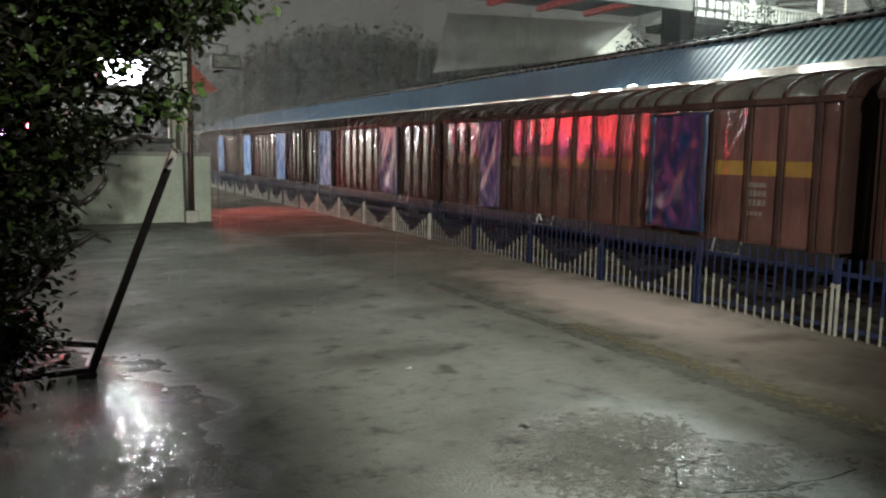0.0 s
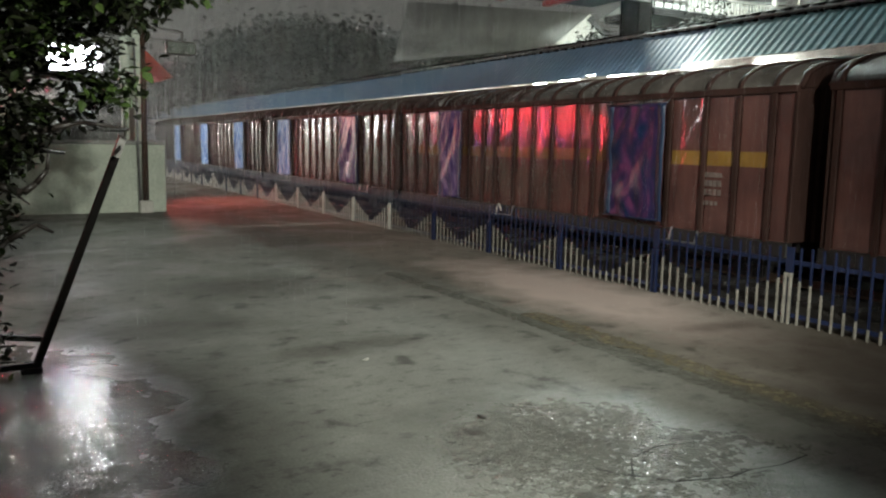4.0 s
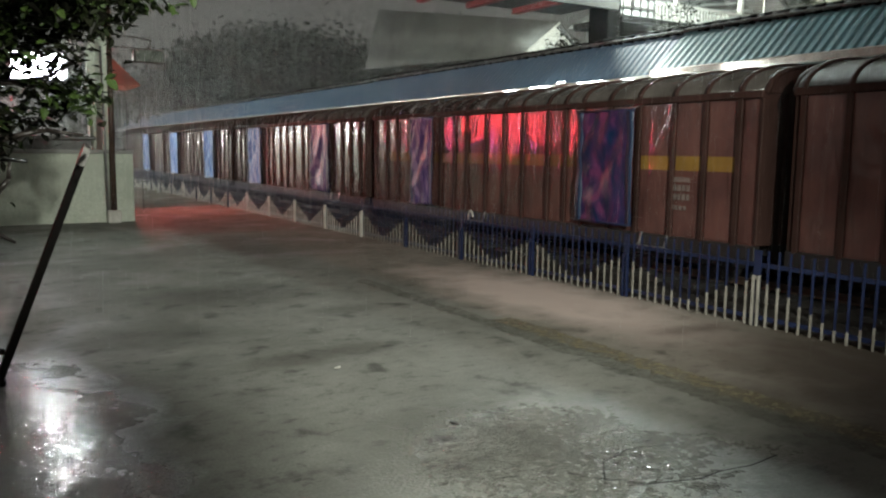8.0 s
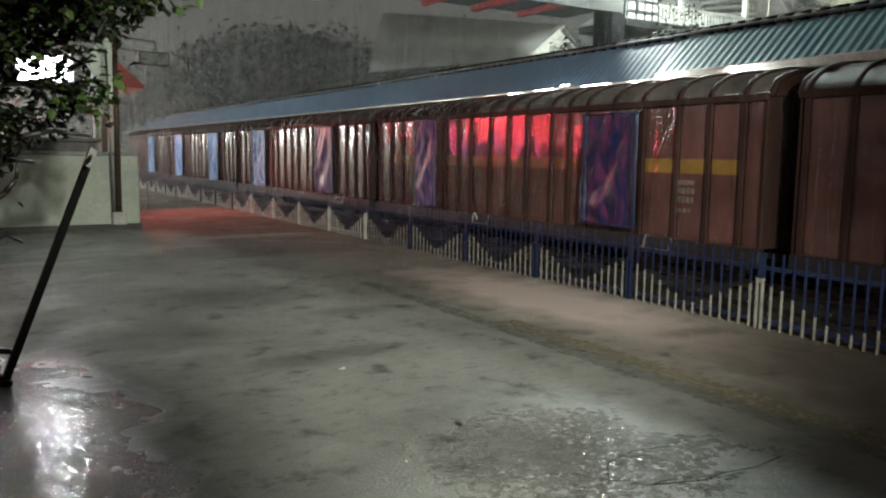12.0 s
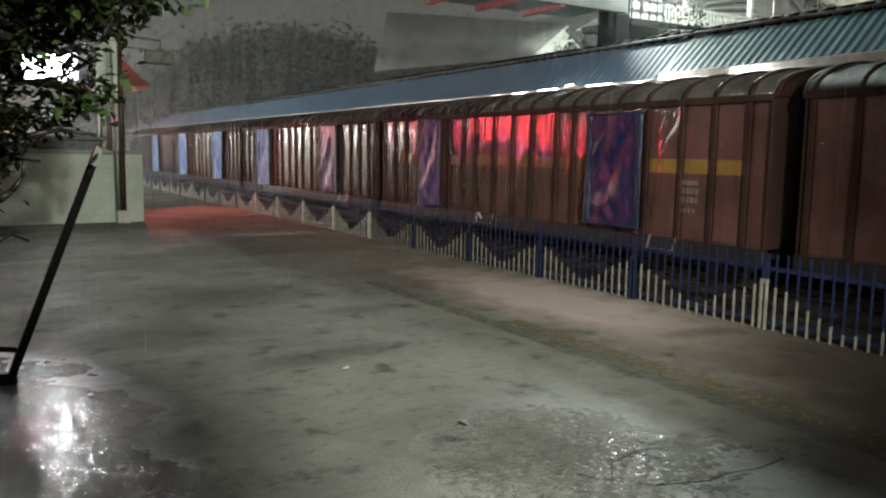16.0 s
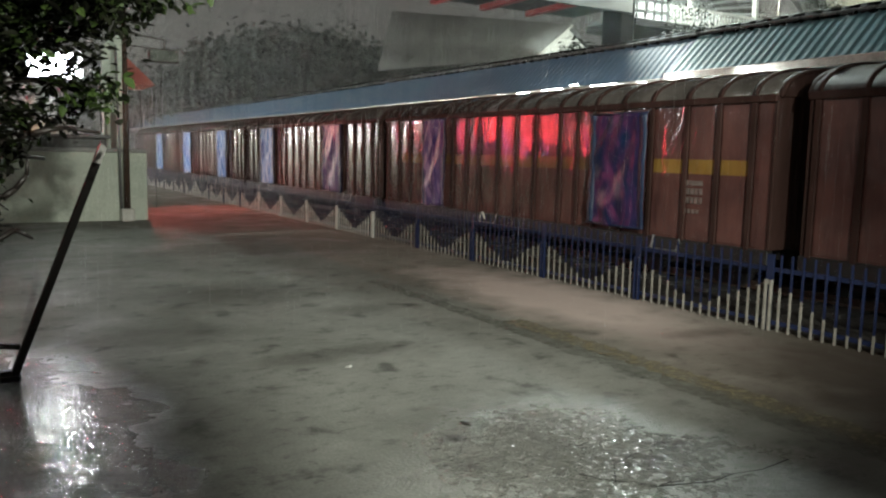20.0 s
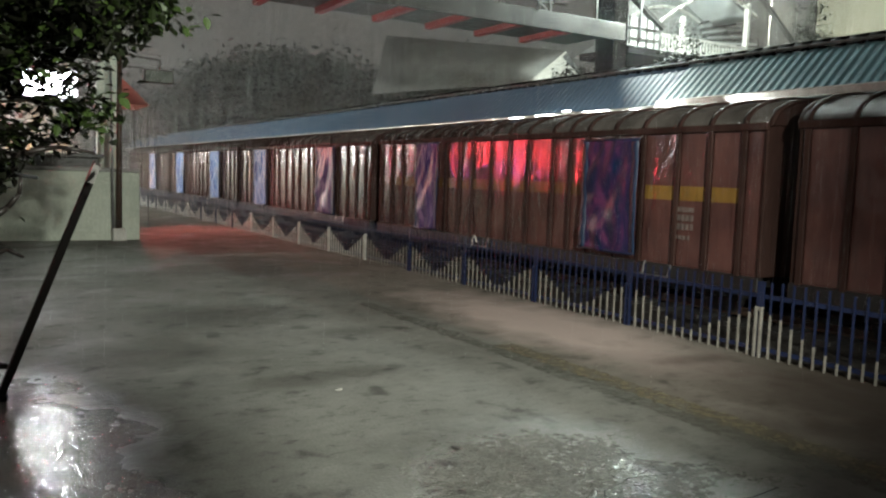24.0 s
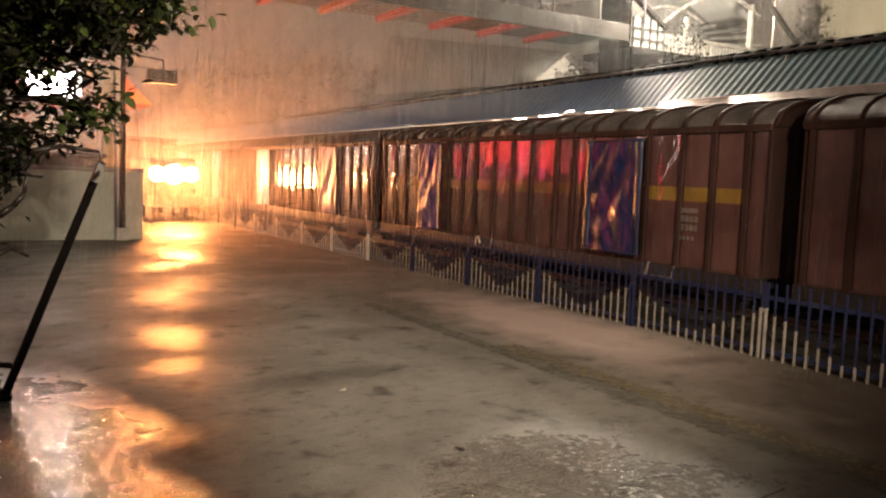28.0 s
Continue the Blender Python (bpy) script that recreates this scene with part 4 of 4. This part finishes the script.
def landing():
    l = thing("bridge_landing", "white steel landing of the footbridge with columns, railing and vaulted canopy", "landing", 0, 0, 0)
    part("floor", box((18.6, 19.4, 6.2), (29.0, 21.8, 6.42)), IRON, l)
    for x, top in ((21.7, 7.85), (25.12, 8.75)):
        for dx in (0.0, 0.35):
            part("column", box((x - 0.07 + dx, 20.0 - 0.07 + dx, 6.42), (x + 0.07 + dx, 20.07 + dx, top), 0.015), WHITE, l)
    for z in (6.62, 7.12):
        part("top_rail" if z > 7 else "bottom_rail", box((20.7, 19.97, z - 0.04), (28.9, 20.03, z + 0.04)), WHITE, l)
    x = 20.75
    while x < 28.9:
        part("baluster", box((x - 0.02, 19.98, 6.66), (x + 0.02, 20.02, 7.08)), WHITE, l)
        x += 0.16
    for y in (20.0, 22.5):
        bm = bmesh.new()
        pts = [Vector((20.6 + 5.0 * u, y, 7.3 + 1.55 * math.sin(math.pi * min(1, u * 0.72 + 0.05)))) for u in [k / 12 for k in range(13)]]
        limb(bm, pts, 0.06, 0.06)
        part("arch", bm, WHITE, l)
    can = sheet(16, 6, lambda u, v: Vector((18.6 + 7.4 * u, 20.6 + 3.6 * v, 8.4 + 1.2 * math.sin(math.pi * u))))
    part("canopy", thicken(can, 0.05), PANEL, l, "white lit canopy sheet")
    gab = bmesh.new()
    vs = [gab.verts.new(p) for p in ((18.9, 22.5, 6.4), (28.4, 22.5, 6.4), (28.2, 22.5, 7.35), (25.5, 22.5, 9.6), (21.8, 22.5, 9.6), (20.6, 22.5, 7.4))]
    gab.faces.new(vs)
    part("back_wall", thicken(gab, 0.08), CONCRETE, l)
    for k in range(10):
        u = k / 9
        bm = bmesh.new()
        bar(bm, (24.98 + 1.08 * u, 22.3, 8.3 - 0.81 * u), (26.75 + 2.44 * u, 22.3, 8.89 - 1.21 * u), 0.05, 0.07)
        part("cladding_board", bm, PANEL if k % 2 else GREY, l)
    bm = bmesh.new()
    bar(bm, (25.3, 19.9, 9.3), (28.3, 19.9, 7.2), 0.18, 0.1)
    part("stair_string", bm, GREY, l)
    bm = bmesh.new()
    bar(bm, (18.7, 20.0, 8.5), (20.7, 20.0, 7.3), 0.22, 0.12)
    part("roof_edge", bm, GREY, l)
    win = part("window", box((18.9, 20.05, 6.6), (20.6, 20.1, 7.55)), PANEL, l)
    for x in (19.2, 19.6, 20.0, 20.35):
        part("glazing_bar", box((x - 0.03, 19.99, 6.6), (x + 0.03, 20.045, 7.55)), GREY, win)
    for z in (6.85, 7.2):
        part("glazing_bar", box((18.9, 19.99, z - 0.03), (20.6, 20.045, z + 0.03)), GREY, win)
    for x in (21.2, 24.4):
        for y in (20.6, 23.4):
            part("leg", box((x - 0.2, y - 0.2, 0), (x + 0.2, y + 0.2, 6.2)), GREY, l)


def tall_building():
    b = thing("apartment_building", "plain cream rendered building above the station roofs", "building", 38, 12, 0)
    part("wall", box((0, 0, 0), (16, 14, 17), 0.02), CREAM, b)
    part("parapet", box((-0.2, -0.2, 17), (16.2, 14.2, 17.6)), CONCRETE, b)
    part("string_course", box((-0.08, -0.08, 10.9), (16.08, -0.001, 11.1)), CONCRETE, b)


def gable_house():
    h = thing("gabled_house", "grey-roofed house with a lit white gable", "house", 0, 0, 0)
    part("wall", box((25.8, 34.2, 0), (29.4, 46, 7.0)), CREAM, h)
    bm = bmesh.new()
    vs = [bm.verts.new(p) for p in ((25.4, 34.0, 6.9), (29.7, 34.0, 6.9), (29.5, 34.0, 7.4), (27.75, 34.0, 8.66))]
    bm.faces.new(vs)
    part("gable", thicken(bm, 0.15), WHITE, h, "floodlit white gable board")
    part("roof_slope", thicken(sheet(1, 1, lambda u, v: Vector((27.75 + 2.15 * u, 33.7 + 12 * v, 8.8 - 1.85 * u))), 0.08), TILE, h)
    ridge, far_ridge = Vector((27.75, 33.7, 8.86)), Vector((20.2, 40.0, 9.62))
    eave, far_eave = Vector((25.3, 33.7, 6.95)), Vector((18.6, 38.4, 6.2))
    part("long_roof", thicken(sheet(6, 1, lambda u, v: ridge.lerp(far_ridge, u).lerp(eave.lerp(far_eave, u), v)), 0.08), CONCRETE, h)
    bm = bmesh.new()
    bar(bm, (27.75, 33.66, 8.84), (25.3, 33.66, 6.97), 0.12, 0.1)
    part("barge_board", bm, WHITE, h)


station_building()
footbridge()
landing()
tall_building()
gable_house()


# ---- gatehouse with neon behind the yard wall ----
def gatehouse():
    g = thing("gatehouse", "low gatehouse behind the yard wall with a lit red sign", "building", 0, 0, 0)
    part("wall", box((-9, 30.0, 0), (0.6, 34, 3.4), 0.02), PLASTER, g)
    part("roof", box((-9.4, 28.6, 3.9), (1.0, 34.4, 4.05), 0.03), TILE, g)
    part("fascia", box((-9.4, 28.5, 3.7), (1.0, 28.6, 4.1), 0.01), WHITE, g)
    bm = bmesh.new()
    bm.faces.new([bm.verts.new(p) for p in ((3.62, 27.4, 0.0), (4.3, 27.4, 0.0), (4.3, 27.4, 5.7), (3.62, 27.4, 5.14))])
    part("gable_wall", thicken(bm, 0.25), PLASTER, g, "pale plastered end wall with a sloping top")
    bm = bmesh.new()
    bar(bm, (1.5, 27.9, 3.42), (4.42, 27.9, 5.84), 1.2, 0.09)
    part("sloping_slab", bm, CONCRETE, g)
    for x in (-7.0, -3.2, 0.7):
        part("column", box((x - 0.1, 28.7, 0), (x + 0.1, 28.9, 3.9)), WHITE, g)


def neon(x0, x1, y, z, mat, label):
    n = thing("neon_sign", label, "sign", 0, 0, 0, group="neon signs")
    # Tray added to keep the tubes' red reflection off the yard.
    part("ledge", box((x0 - 0.06, y - 1.35, z - 0.16), (x1 + 0.06, y + 0.02, z - 0.13)), IRON, n)
    part("backing", box((x0 - 0.06, y + 0.02, z - 0.22), (x1 + 0.06, y + 0.06, z + 0.36), 0.01), IRON, n)
    count = max(1, round((x1 - x0) / 0.5))
    for k in range(count):
        at = x0 + (x1 - x0) * (k + 0.5) / count
        reach = (x1 - x0) / count
        bm = bmesh.new()
        if count > 3 and k % 2:
            pts = [Vector((at + 0.17 * math.cos(a), y - 0.03, z + 0.03 + 0.22 * math.sin(a))) for a in (0.9 + 0.55 * j for j in range(9))]
            limb(bm, pts, 0.055, 0.055)
        elif count > 3:
            tube(bm, (at - 0.1, y - 0.03, z - 0.14), (at - 0.04, y - 0.03, z + 0.3), 0.06, n=10)
            tube(bm, (at - 0.04, y - 0.03, z + 0.26), (at + 0.16, y - 0.03, z + 0.2), 0.05, n=10)
        else:
            tube(bm, (at - 0.4 * reach, y - 0.03, z), (at + 0.4 * reach, y - 0.03, z), 0.09, n=10)
        part("tube", bm, mat, n)
    for x in (x0 + 0.1, x1 - 0.1):
        part("bracket", box((x - 0.02, y + 0.06, z - 0.05), (x + 0.02, y + 0.4, z + 0.05)), STEEL, n)


def tent():
    k = thing("tent", "small faded red canopy tent lit from inside behind the yard wall", "tent", 4.28, 28.6, 0)
    bm = bmesh.new()
    base = [bm.verts.new(p) for p in ((-0.45, -1.2, 4.0), (0.95, -1.2, 4.0), (0.95, 1.4, 4.0), (-0.45, 1.4, 4.0))]
    top = bm.verts.new((0.2, 0.1, 5.05))
    for i in range(4):
        bm.faces.new((base[i], base[(i + 1) % 4], top))
    part("canopy", thicken(bm, 0.01), TENT, k)
    for x in (-0.4, 0.9):
        for y in (-1.15, 1.35):
            bm = bmesh.new()
            tube(bm, (x, y, 0), (x, y, 4.0), 0.009)
            part("pole", bm, IRON, k)
    bm = bmesh.new()
    tube(bm, (0.0, 0.1, 4.5), (0.4, 0.1, 4.5), 0.04)
    part("tube", bm, DIMRED, k, "lit red tube under the canopy")


# Out of view: added only for pale reflections in the wet boxcar panels.
def reflected_shed():
    h = thing("shed", "unseen long shed with lit tubes, added to reflect in the train's panels", "shed", -6.0, 40.0, 0)
    part("wall", box((-6, 0, 0), (0, 70, 3.8)), PLASTER, h)
    part("roof", box((-6.3, -0.3, 4.2), (1.9, 70.3, 4.35), 0.03), TILE, h)
    for y in range(0, 71, 7):
        part("post", box((1.5, y - 0.06, 0), (1.62, y + 0.06, 4.2)), STEEL, h)
    for k in range(17):
        f = part("lamp_fixture", box((1.2, 1.2 + 4 * k, 3.95), (1.4, 3.0 + 4 * k, 4.2)), WHITE, h)
        bm = bmesh.new()
        tube(bm, (1.3, 1.25 + 4 * k, 3.9), (1.3, 2.95 + 4 * k, 3.9), 0.05, n=8)
        part("tube", bm, BRIGHTGLOW, f, "lit white tube")


gatehouse()
tent()
reflected_shed()
neon(-5.3, -3.4, 28.4, 2.9, REDGLOW, "red neon tube sign under the gatehouse eaves")
neon(-3.0, -0.15, 28.4, 3.5, REDGLOW, "red neon tube sign under the gatehouse eaves")
neon(-0.6, 0.12, 28.4, 2.66, REDGLOW, "short red neon tube sign beside the violet one")
neon(-1.5, -0.85, 28.4, 2.45, PINKGLOW, "violet neon tube sign beside the red one")
neon(-4.9, -4.3, 28.4, 2.3, AMBERGLOW, "amber lamp tube under the gatehouse eaves")


def hung_floodlight():
    m = thing("floodlight", "glaring white floodlight panel hung from the footbridge", "floodlight", 1.5, 18.85, 0)
    bm = bmesh.new()
    tube(bm, (0, 0, 3.9), (0, 0, 6.5), 0.03)
    part("drop_rod", bm, STEEL, m)
    part("housing", box((-0.5, -0.2, 3.36), (0.5, 0.08, 3.96), 0.03), STEEL, m)
    part("face", box((-0.46, -0.225, 3.4), (0.46, -0.202, 3.92)), BOARDGLOW, m, "glaring white lamp face")
    # Added plate that stops the face's light going sideways to the train.
    part("side_shield", box((0.48, -1.2, 3.37), (0.5, -0.2, 3.95)), IRON, m, "black plate added to block light towards the train")


def bridge_floodlight():
    m = thing("floodlight", "glaring white floodlight on the footbridge", "floodlight", 18.5, 18.66, 1.2)
    part("housing", box((-0.35, -0.1, 7.4), (0.45, 0.3, 8.2), 0.04), STEEL, m)
    part("face", box((-0.3, -0.125, 7.45), (0.4, -0.102, 8.15)), LAMPFACE, m, "glaring white lamp face")
    bm = bmesh.new()
    bar(bm, (0.05, 0.2, 7.5), (0.05, 0.2, 5.3), 0.06, 0.06)
    part("bracket", bm, STEEL, m)


# Body for the added spot that brightens the platform roof.
def roof_fill_light():
    m = thing("floodlight", "unseen small floodlight added above the footbridge to brighten the platform roof", "floodlight", 14.4, 18.84, 0)
    bm = bmesh.new()
    tube(bm, (0, 0, 6.9), (0, 0, 9.5), 0.03)
    part("pole", bm, STEEL, m)
    part("housing", box((-0.18, -0.2, 9.15), (0.18, -0.03, 9.45), 0.02), STEEL, m)
    part("face", box((-0.15, -0.222, 9.18), (0.15, -0.202, 9.42)), LAMPFACE, m, "lit white lamp face")


def yard_flood_post():
    m = thing("floodlight", "floodlight on a yard-side post, with added plates that shape its light", "floodlight", 1.35, -5.3, 0)
    bm = bmesh.new()
    tube(bm, (0, -0.2, 0), (0, -0.2, 6.2), 0.07)
    part("post", bm, STEEL, m)
    part("housing", box((-0.25, -0.2, 5.8), (0.25, 0.15, 6.25), 0.03), STEEL, m)
    # Unseen plates, added to cut the edges of the shade on the yard.
    for edge in (((-0.6, 4.7), (0.005, 4.7), (0.03, 5.4), (0.0, 5.58), (-0.6, 5.6)),
                 ((0.24, 4.7), (0.24, 5.28), (0.4, 5.345), (0.62, 5.365), (0.8, 5.4), (0.67, 5.56), (0.65, 6.6), (1.4, 6.6), (1.4, 4.7))):
        bm = bmesh.new()
        bm.faces.new([bm.verts.new((x, 1.3, z)) for x, z in edge])
        part("barn_door", thicken(bm, 0.02), IRON, m)


def street_lamp():
    m = thing("street_lamp", "lit street lamp beside the cream building", "street lamp", 30.4, 22.95, 0)
    bm = bmesh.new()
    tube(bm, (0, 0.1, 0), (0, 0.1, 10.2), 0.06, 0.04)
    part("pole", bm, IRON, m)
    part("head", box((-0.15, -0.5, 10.2), (0.15, 0.12, 10.34), 0.03), STEEL, m)
    part("lens", box((-0.11, -0.44, 10.185), (0.11, -0.1, 10.198)), WHITEGLOW, m)


def gable_floodlight():
    m = thing("floodlight", "small floodlight on a bracket facing the white gable", "floodlight", 27.4, 31.0, 0)
    bm = bmesh.new()
    tube(bm, (0, 0, 0), (0, 0, 6.0), 0.05)
    part("post", bm, STEEL, m)
    part("housing", box((-0.15, -0.12, 5.85), (0.15, 0.08, 6.1), 0.02), STEEL, m)


street_lamp()
gable_floodlight()
hung_floodlight()
bridge_floodlight()
roof_fill_light()
yard_flood_post()


# ---- locomotive ----
def locomotive():
    l = thing("locomotive", "dark locomotive with glaring warm headlights arriving in the rain", "locomotive", 6.6, 420, 0)
    part("frame", box((-1.0, 0.0, 0.55), (1.0, 9.0, 0.85), 0.03), IRON, l)
    part("hood", box((-0.85, 0.35, 0.85), (0.85, 4.6, 2.35), 0.12), RIB, l)
    part("cab", box((-1.02, 4.6, 0.85), (1.02, 6.6, 3.1), 0.08), RIB, l)
    part("rear_hood", box((-0.85, 6.6, 0.85), (0.85, 8.8, 2.2), 0.1), RIB, l)
    part("cab_roof", box((-1.1, 4.45, 3.1), (1.1, 6.75, 3.22), 0.05), IRON, l)
    for x in (-0.6, 0.6):
        part("cab_window", box((x - 0.3, 4.575, 2.4), (x + 0.3, 4.598, 2.9)), GLASS, l)
    part("buffer_beam", box((-1.05, -0.06, 0.5), (1.05, 0.12, 0.95), 0.02), IRON, l)
    for x in (-0.75, 0.75):
        bm = bmesh.new()
        tube(bm, (x, -0.06, 0.72), (x, -0.35, 0.72), 0.07)
        tube(bm, (x, -0.35, 0.72), (x, -0.4, 0.72), 0.17)
        part("buffer", bm, IRON, l)
    for x, r in ((-0.62, 0.27), (0.0, 0.36), (0.62, 0.27)):
        bm = bmesh.new()
        tube(bm, (x, 0.36, 1.74), (x, 0.2, 1.74), r + 0.05, n=24)
        rim = part("headlight", bm, IRON, l)
        bm = bmesh.new()
        tube(bm, (x, 0.205, 1.74), (x, 0.185, 1.74), r, r * 0.9, 24)
        part("lens", bm, HEADGLOW, rim, "glaring warm headlight lens")
    for y in (1.4, 3.2, 5.8, 7.6):
        for x in (-0.62, 0.62):
            bm = bmesh.new()
            tube(bm, (x - 0.06, y, 0.42), (x + 0.06, y, 0.42), 0.42, n=24)
            part("wheel", bm, IRON, l)
    return l




def headlight_bloom(engine):
    """Fine slivers round the locomotive's front, added to stand in for headlight bloom."""
    rng = np.random.default_rng(8)
    n = 270000
    at = rng.normal(0, 1, (n, 3)) * (8.0, 8.0, 4.6) + (2.0, -3.5, 2.0)
    at = at[(at[:, 2] > 0.1) & ((at[:, 0] < 2.2) | (at[:, 2] > 3.4)) & (at[:, 1] > -15)]
    n = len(at)
    size, tall, turn = rng.uniform(0.0004, 0.0009, n), rng.uniform(0.8, 1.8, n), rng.uniform(0, 6.28, n)
    v = np.empty((n, 3, 3))
    for k, (a, b) in enumerate(((-1, 0), (1, 0), (0, 1))):
        v[:, k, 0] = at[:, 0] + a * size * np.cos(turn) + 0.04 * b
        v[:, k, 1] = at[:, 1] + a * size * np.sin(turn)
        v[:, k, 2] = at[:, 2] + b * tall
    me = bpy.data.meshes.new("spray")
    me.from_pydata(v.reshape(-1, 3).tolist(), [], np.arange(n * 3).reshape(-1, 3).tolist())
    me.materials.append(RAIN)
    ob = new("spray", me)
    ob.parent = engine
    return tagged(ob, "fine slivers added to stand in for the headlights' bloom", kind="stuff")


engine = locomotive()
headlight_bloom(engine)


# ---- small iron fittings, cracks and litter ----
def wagon_step(y, z, kind):
    if kind == "chevron":
        t = thing("bracket", "small white-painted chevron bracket on the boxcar sill", "bracket", SIDE - 0.06, y, z)
        for s in (-1, 1):
            bm = bmesh.new()
            bar(bm, (0, s * 0.09, -0.07), (0, 0.005 * s, 0.06), 0.028, 0.02)
            part("arm", bm, WHITE, t)
    else:
        t = thing("step", "wet bare-metal step iron under the boxcar sill", "step", SIDE - 0.16, y, z)
        part("tread", box((-0.1, -0.3, -0.02), (0.1, 0.3, 0.01), 0.006), STEEL, t)
        for s in (-0.26, 0.26):
            bm = bmesh.new()
            bar(bm, (0.08, s, 0.0), (0.14, s, 0.2), 0.03, 0.02)
            part("hanger", bm, STEEL, t)


for y, z, kind in ((13.5, 0.74, "chevron"), (13.3, 0.6, "step"), (8.5, 0.6, "step"), (20.4, 0.62, "step"), (27.0, 0.62, "step"), (32.6, 0.62, "step")):
    wagon_step(y, z, kind)


def crack():
    bm = bmesh.new()
    rng = random.Random(4)
    for pts in (((3.19, 3.65), (3.26, 3.52), (3.32, 3.45), (3.41, 3.39), (3.49, 3.27), (3.6, 3.28), (3.7, 3.25)), ((3.49, 3.27), (3.66, 3.22), (3.85, 3.16), (4.05, 3.18), (4.3, 3.14), (4.6, 3.17)), ((3.32, 3.45), (3.5, 3.66), (3.8, 3.74), (4.1, 3.68))):
        for (x0, y0), (x1, y1) in zip(pts, pts[1:]):
            w = rng.uniform(0.004, 0.013)
            bar(bm, (x0, y0, 0.0), (x1, y1, 0.0), w, 0.006)
    tagged(part("crack", bm, MATTE), "dark open cracks in the wet concrete", "crack", kind="structure")


def litter(x, y, rz, mat, label, name):
    rng = random.Random(int(x * 100))
    bm = sheet(4, 3, lambda u, v: Vector(((u - 0.5) * 0.09, (v - 0.5) * 0.05 * (1.2 - abs(u - 0.5) * 1.6), 0.006 + 0.012 * abs(u - 0.5) + 0.004 * rng.random())))
    ob = part(name, thicken(bm, 0.002), mat)
    ob.matrix_basis = pose(x, y, 0.0, 0, 0, rz)
    tagged(ob, label, name.replace("_", " "))


crack()
litter(0.59, 7.6, 20, BARK, "dead wet leaf lying on the concrete", "fallen_leaf")
litter(0.75, 6.75, 80, BARK, "curled dead leaf lying on the concrete", "fallen_leaf")
litter(2.9, 6.55, 35, WHITE, "scrap of white paper on the wet concrete", "paper_scrap")
litter(3.05, 4.75, 110, BARK, "dead wet leaf lying on the concrete", "fallen_leaf")
litter(3.55, 2.9, 60, BARK, "dead wet leaf lying on the concrete", "fallen_leaf")


def yard_lamp_post(x, y, h, label):
    m = thing("lamp_post", label, "lamp post", x, y, 0)
    bm = bmesh.new()
    tube(bm, (0, 0.3, 0), (0, 0.3, h), 0.06, 0.045)
    part("post", bm, STEEL, m)
    part("head", box((-0.12, -0.2, h), (0.12, 0.34, h + 0.1), 0.03), STEEL, m)
    part("lens", box((-0.09, -0.16, h - 0.014), (0.09, 0.12, h - 0.001)), WHITEGLOW, m)


# The first post only carries the added fill for the far boxcars.
yard_lamp_post(-2.0, 38.2, 4.55, "unseen lamp post added beyond the gatehouse to brighten the far boxcars")
yard_lamp_post(16.3, 92.0, 7.2, "far lit lamp post down the line")


# ---- rain ----
# Besides rain, the slivers stand in for the haze over the far train.
def rain():
    """Falling streaks, hair-thin slivers, over the yard and the tracks."""
    rng = np.random.default_rng(5)
    n = 1250000
    x, y, z = rng.uniform(-8, 40, n), rng.uniform(4, 76, n), rng.uniform(0, 37, n)
    far = np.hypot(x, y)
    way = np.degrees(np.arctan2(x, y))
    keep = (way > -5) & (way < 63) & (far > 8) & (z < 3 + 0.26 * far + 14) & (rng.uniform(0, 1, n) < np.maximum(0.45, (far / 62) ** 0.8))
    x, y, z, far = x[keep], y[keep], z[keep], far[keep]
    n = len(x)
    w, h = rng.uniform(0.0003, 0.0006, n) * np.clip(far / 40, 0.35, 1.2), rng.uniform(2.5, 4.5, n)
    turn = rng.uniform(0, 6.28, n)
    v = np.empty((n, 3, 3))
    for k, (s, j) in enumerate(((-1, 0), (1, 0), (0, 1))):
        v[:, k, 0] = x + s * w * np.cos(turn) + 0.03 * h * j
        v[:, k, 1] = y + s * w * np.sin(turn)
        v[:, k, 2] = z + h * j
    me = bpy.data.meshes.new("rain")
    me.vertices.add(n * 3)
    me.vertices.foreach_set("co", v.ravel())
    me.loops.add(n * 3)
    me.loops.foreach_set("vertex_index", np.arange(n * 3, dtype=np.int32))
    me.polygons.add(n)
    me.polygons.foreach_set("loop_start", np.arange(0, n * 3, 3, dtype=np.int32))
    me.update(calc_edges=True)
    me.materials.append(RAIN)
    return tagged(new("rain", me), "dense falling rain streaks over the yard and train", "rain", kind="stuff")


shower = rain()


def motions():
    walk(engine, [(t, pose(6.6, y, 0)) for t, y in ((0, 420), (8, 330), (16, 217), (20, 155), (24, 92.8), (26, 61.6), (27, 46), (27.5, 38.2), (28, 30.4))])
    walk(shower, [(0, pose(0, 0, 0)), (14, pose(0, 0, -7)), (28, pose(0, 0, -14))])


motions()
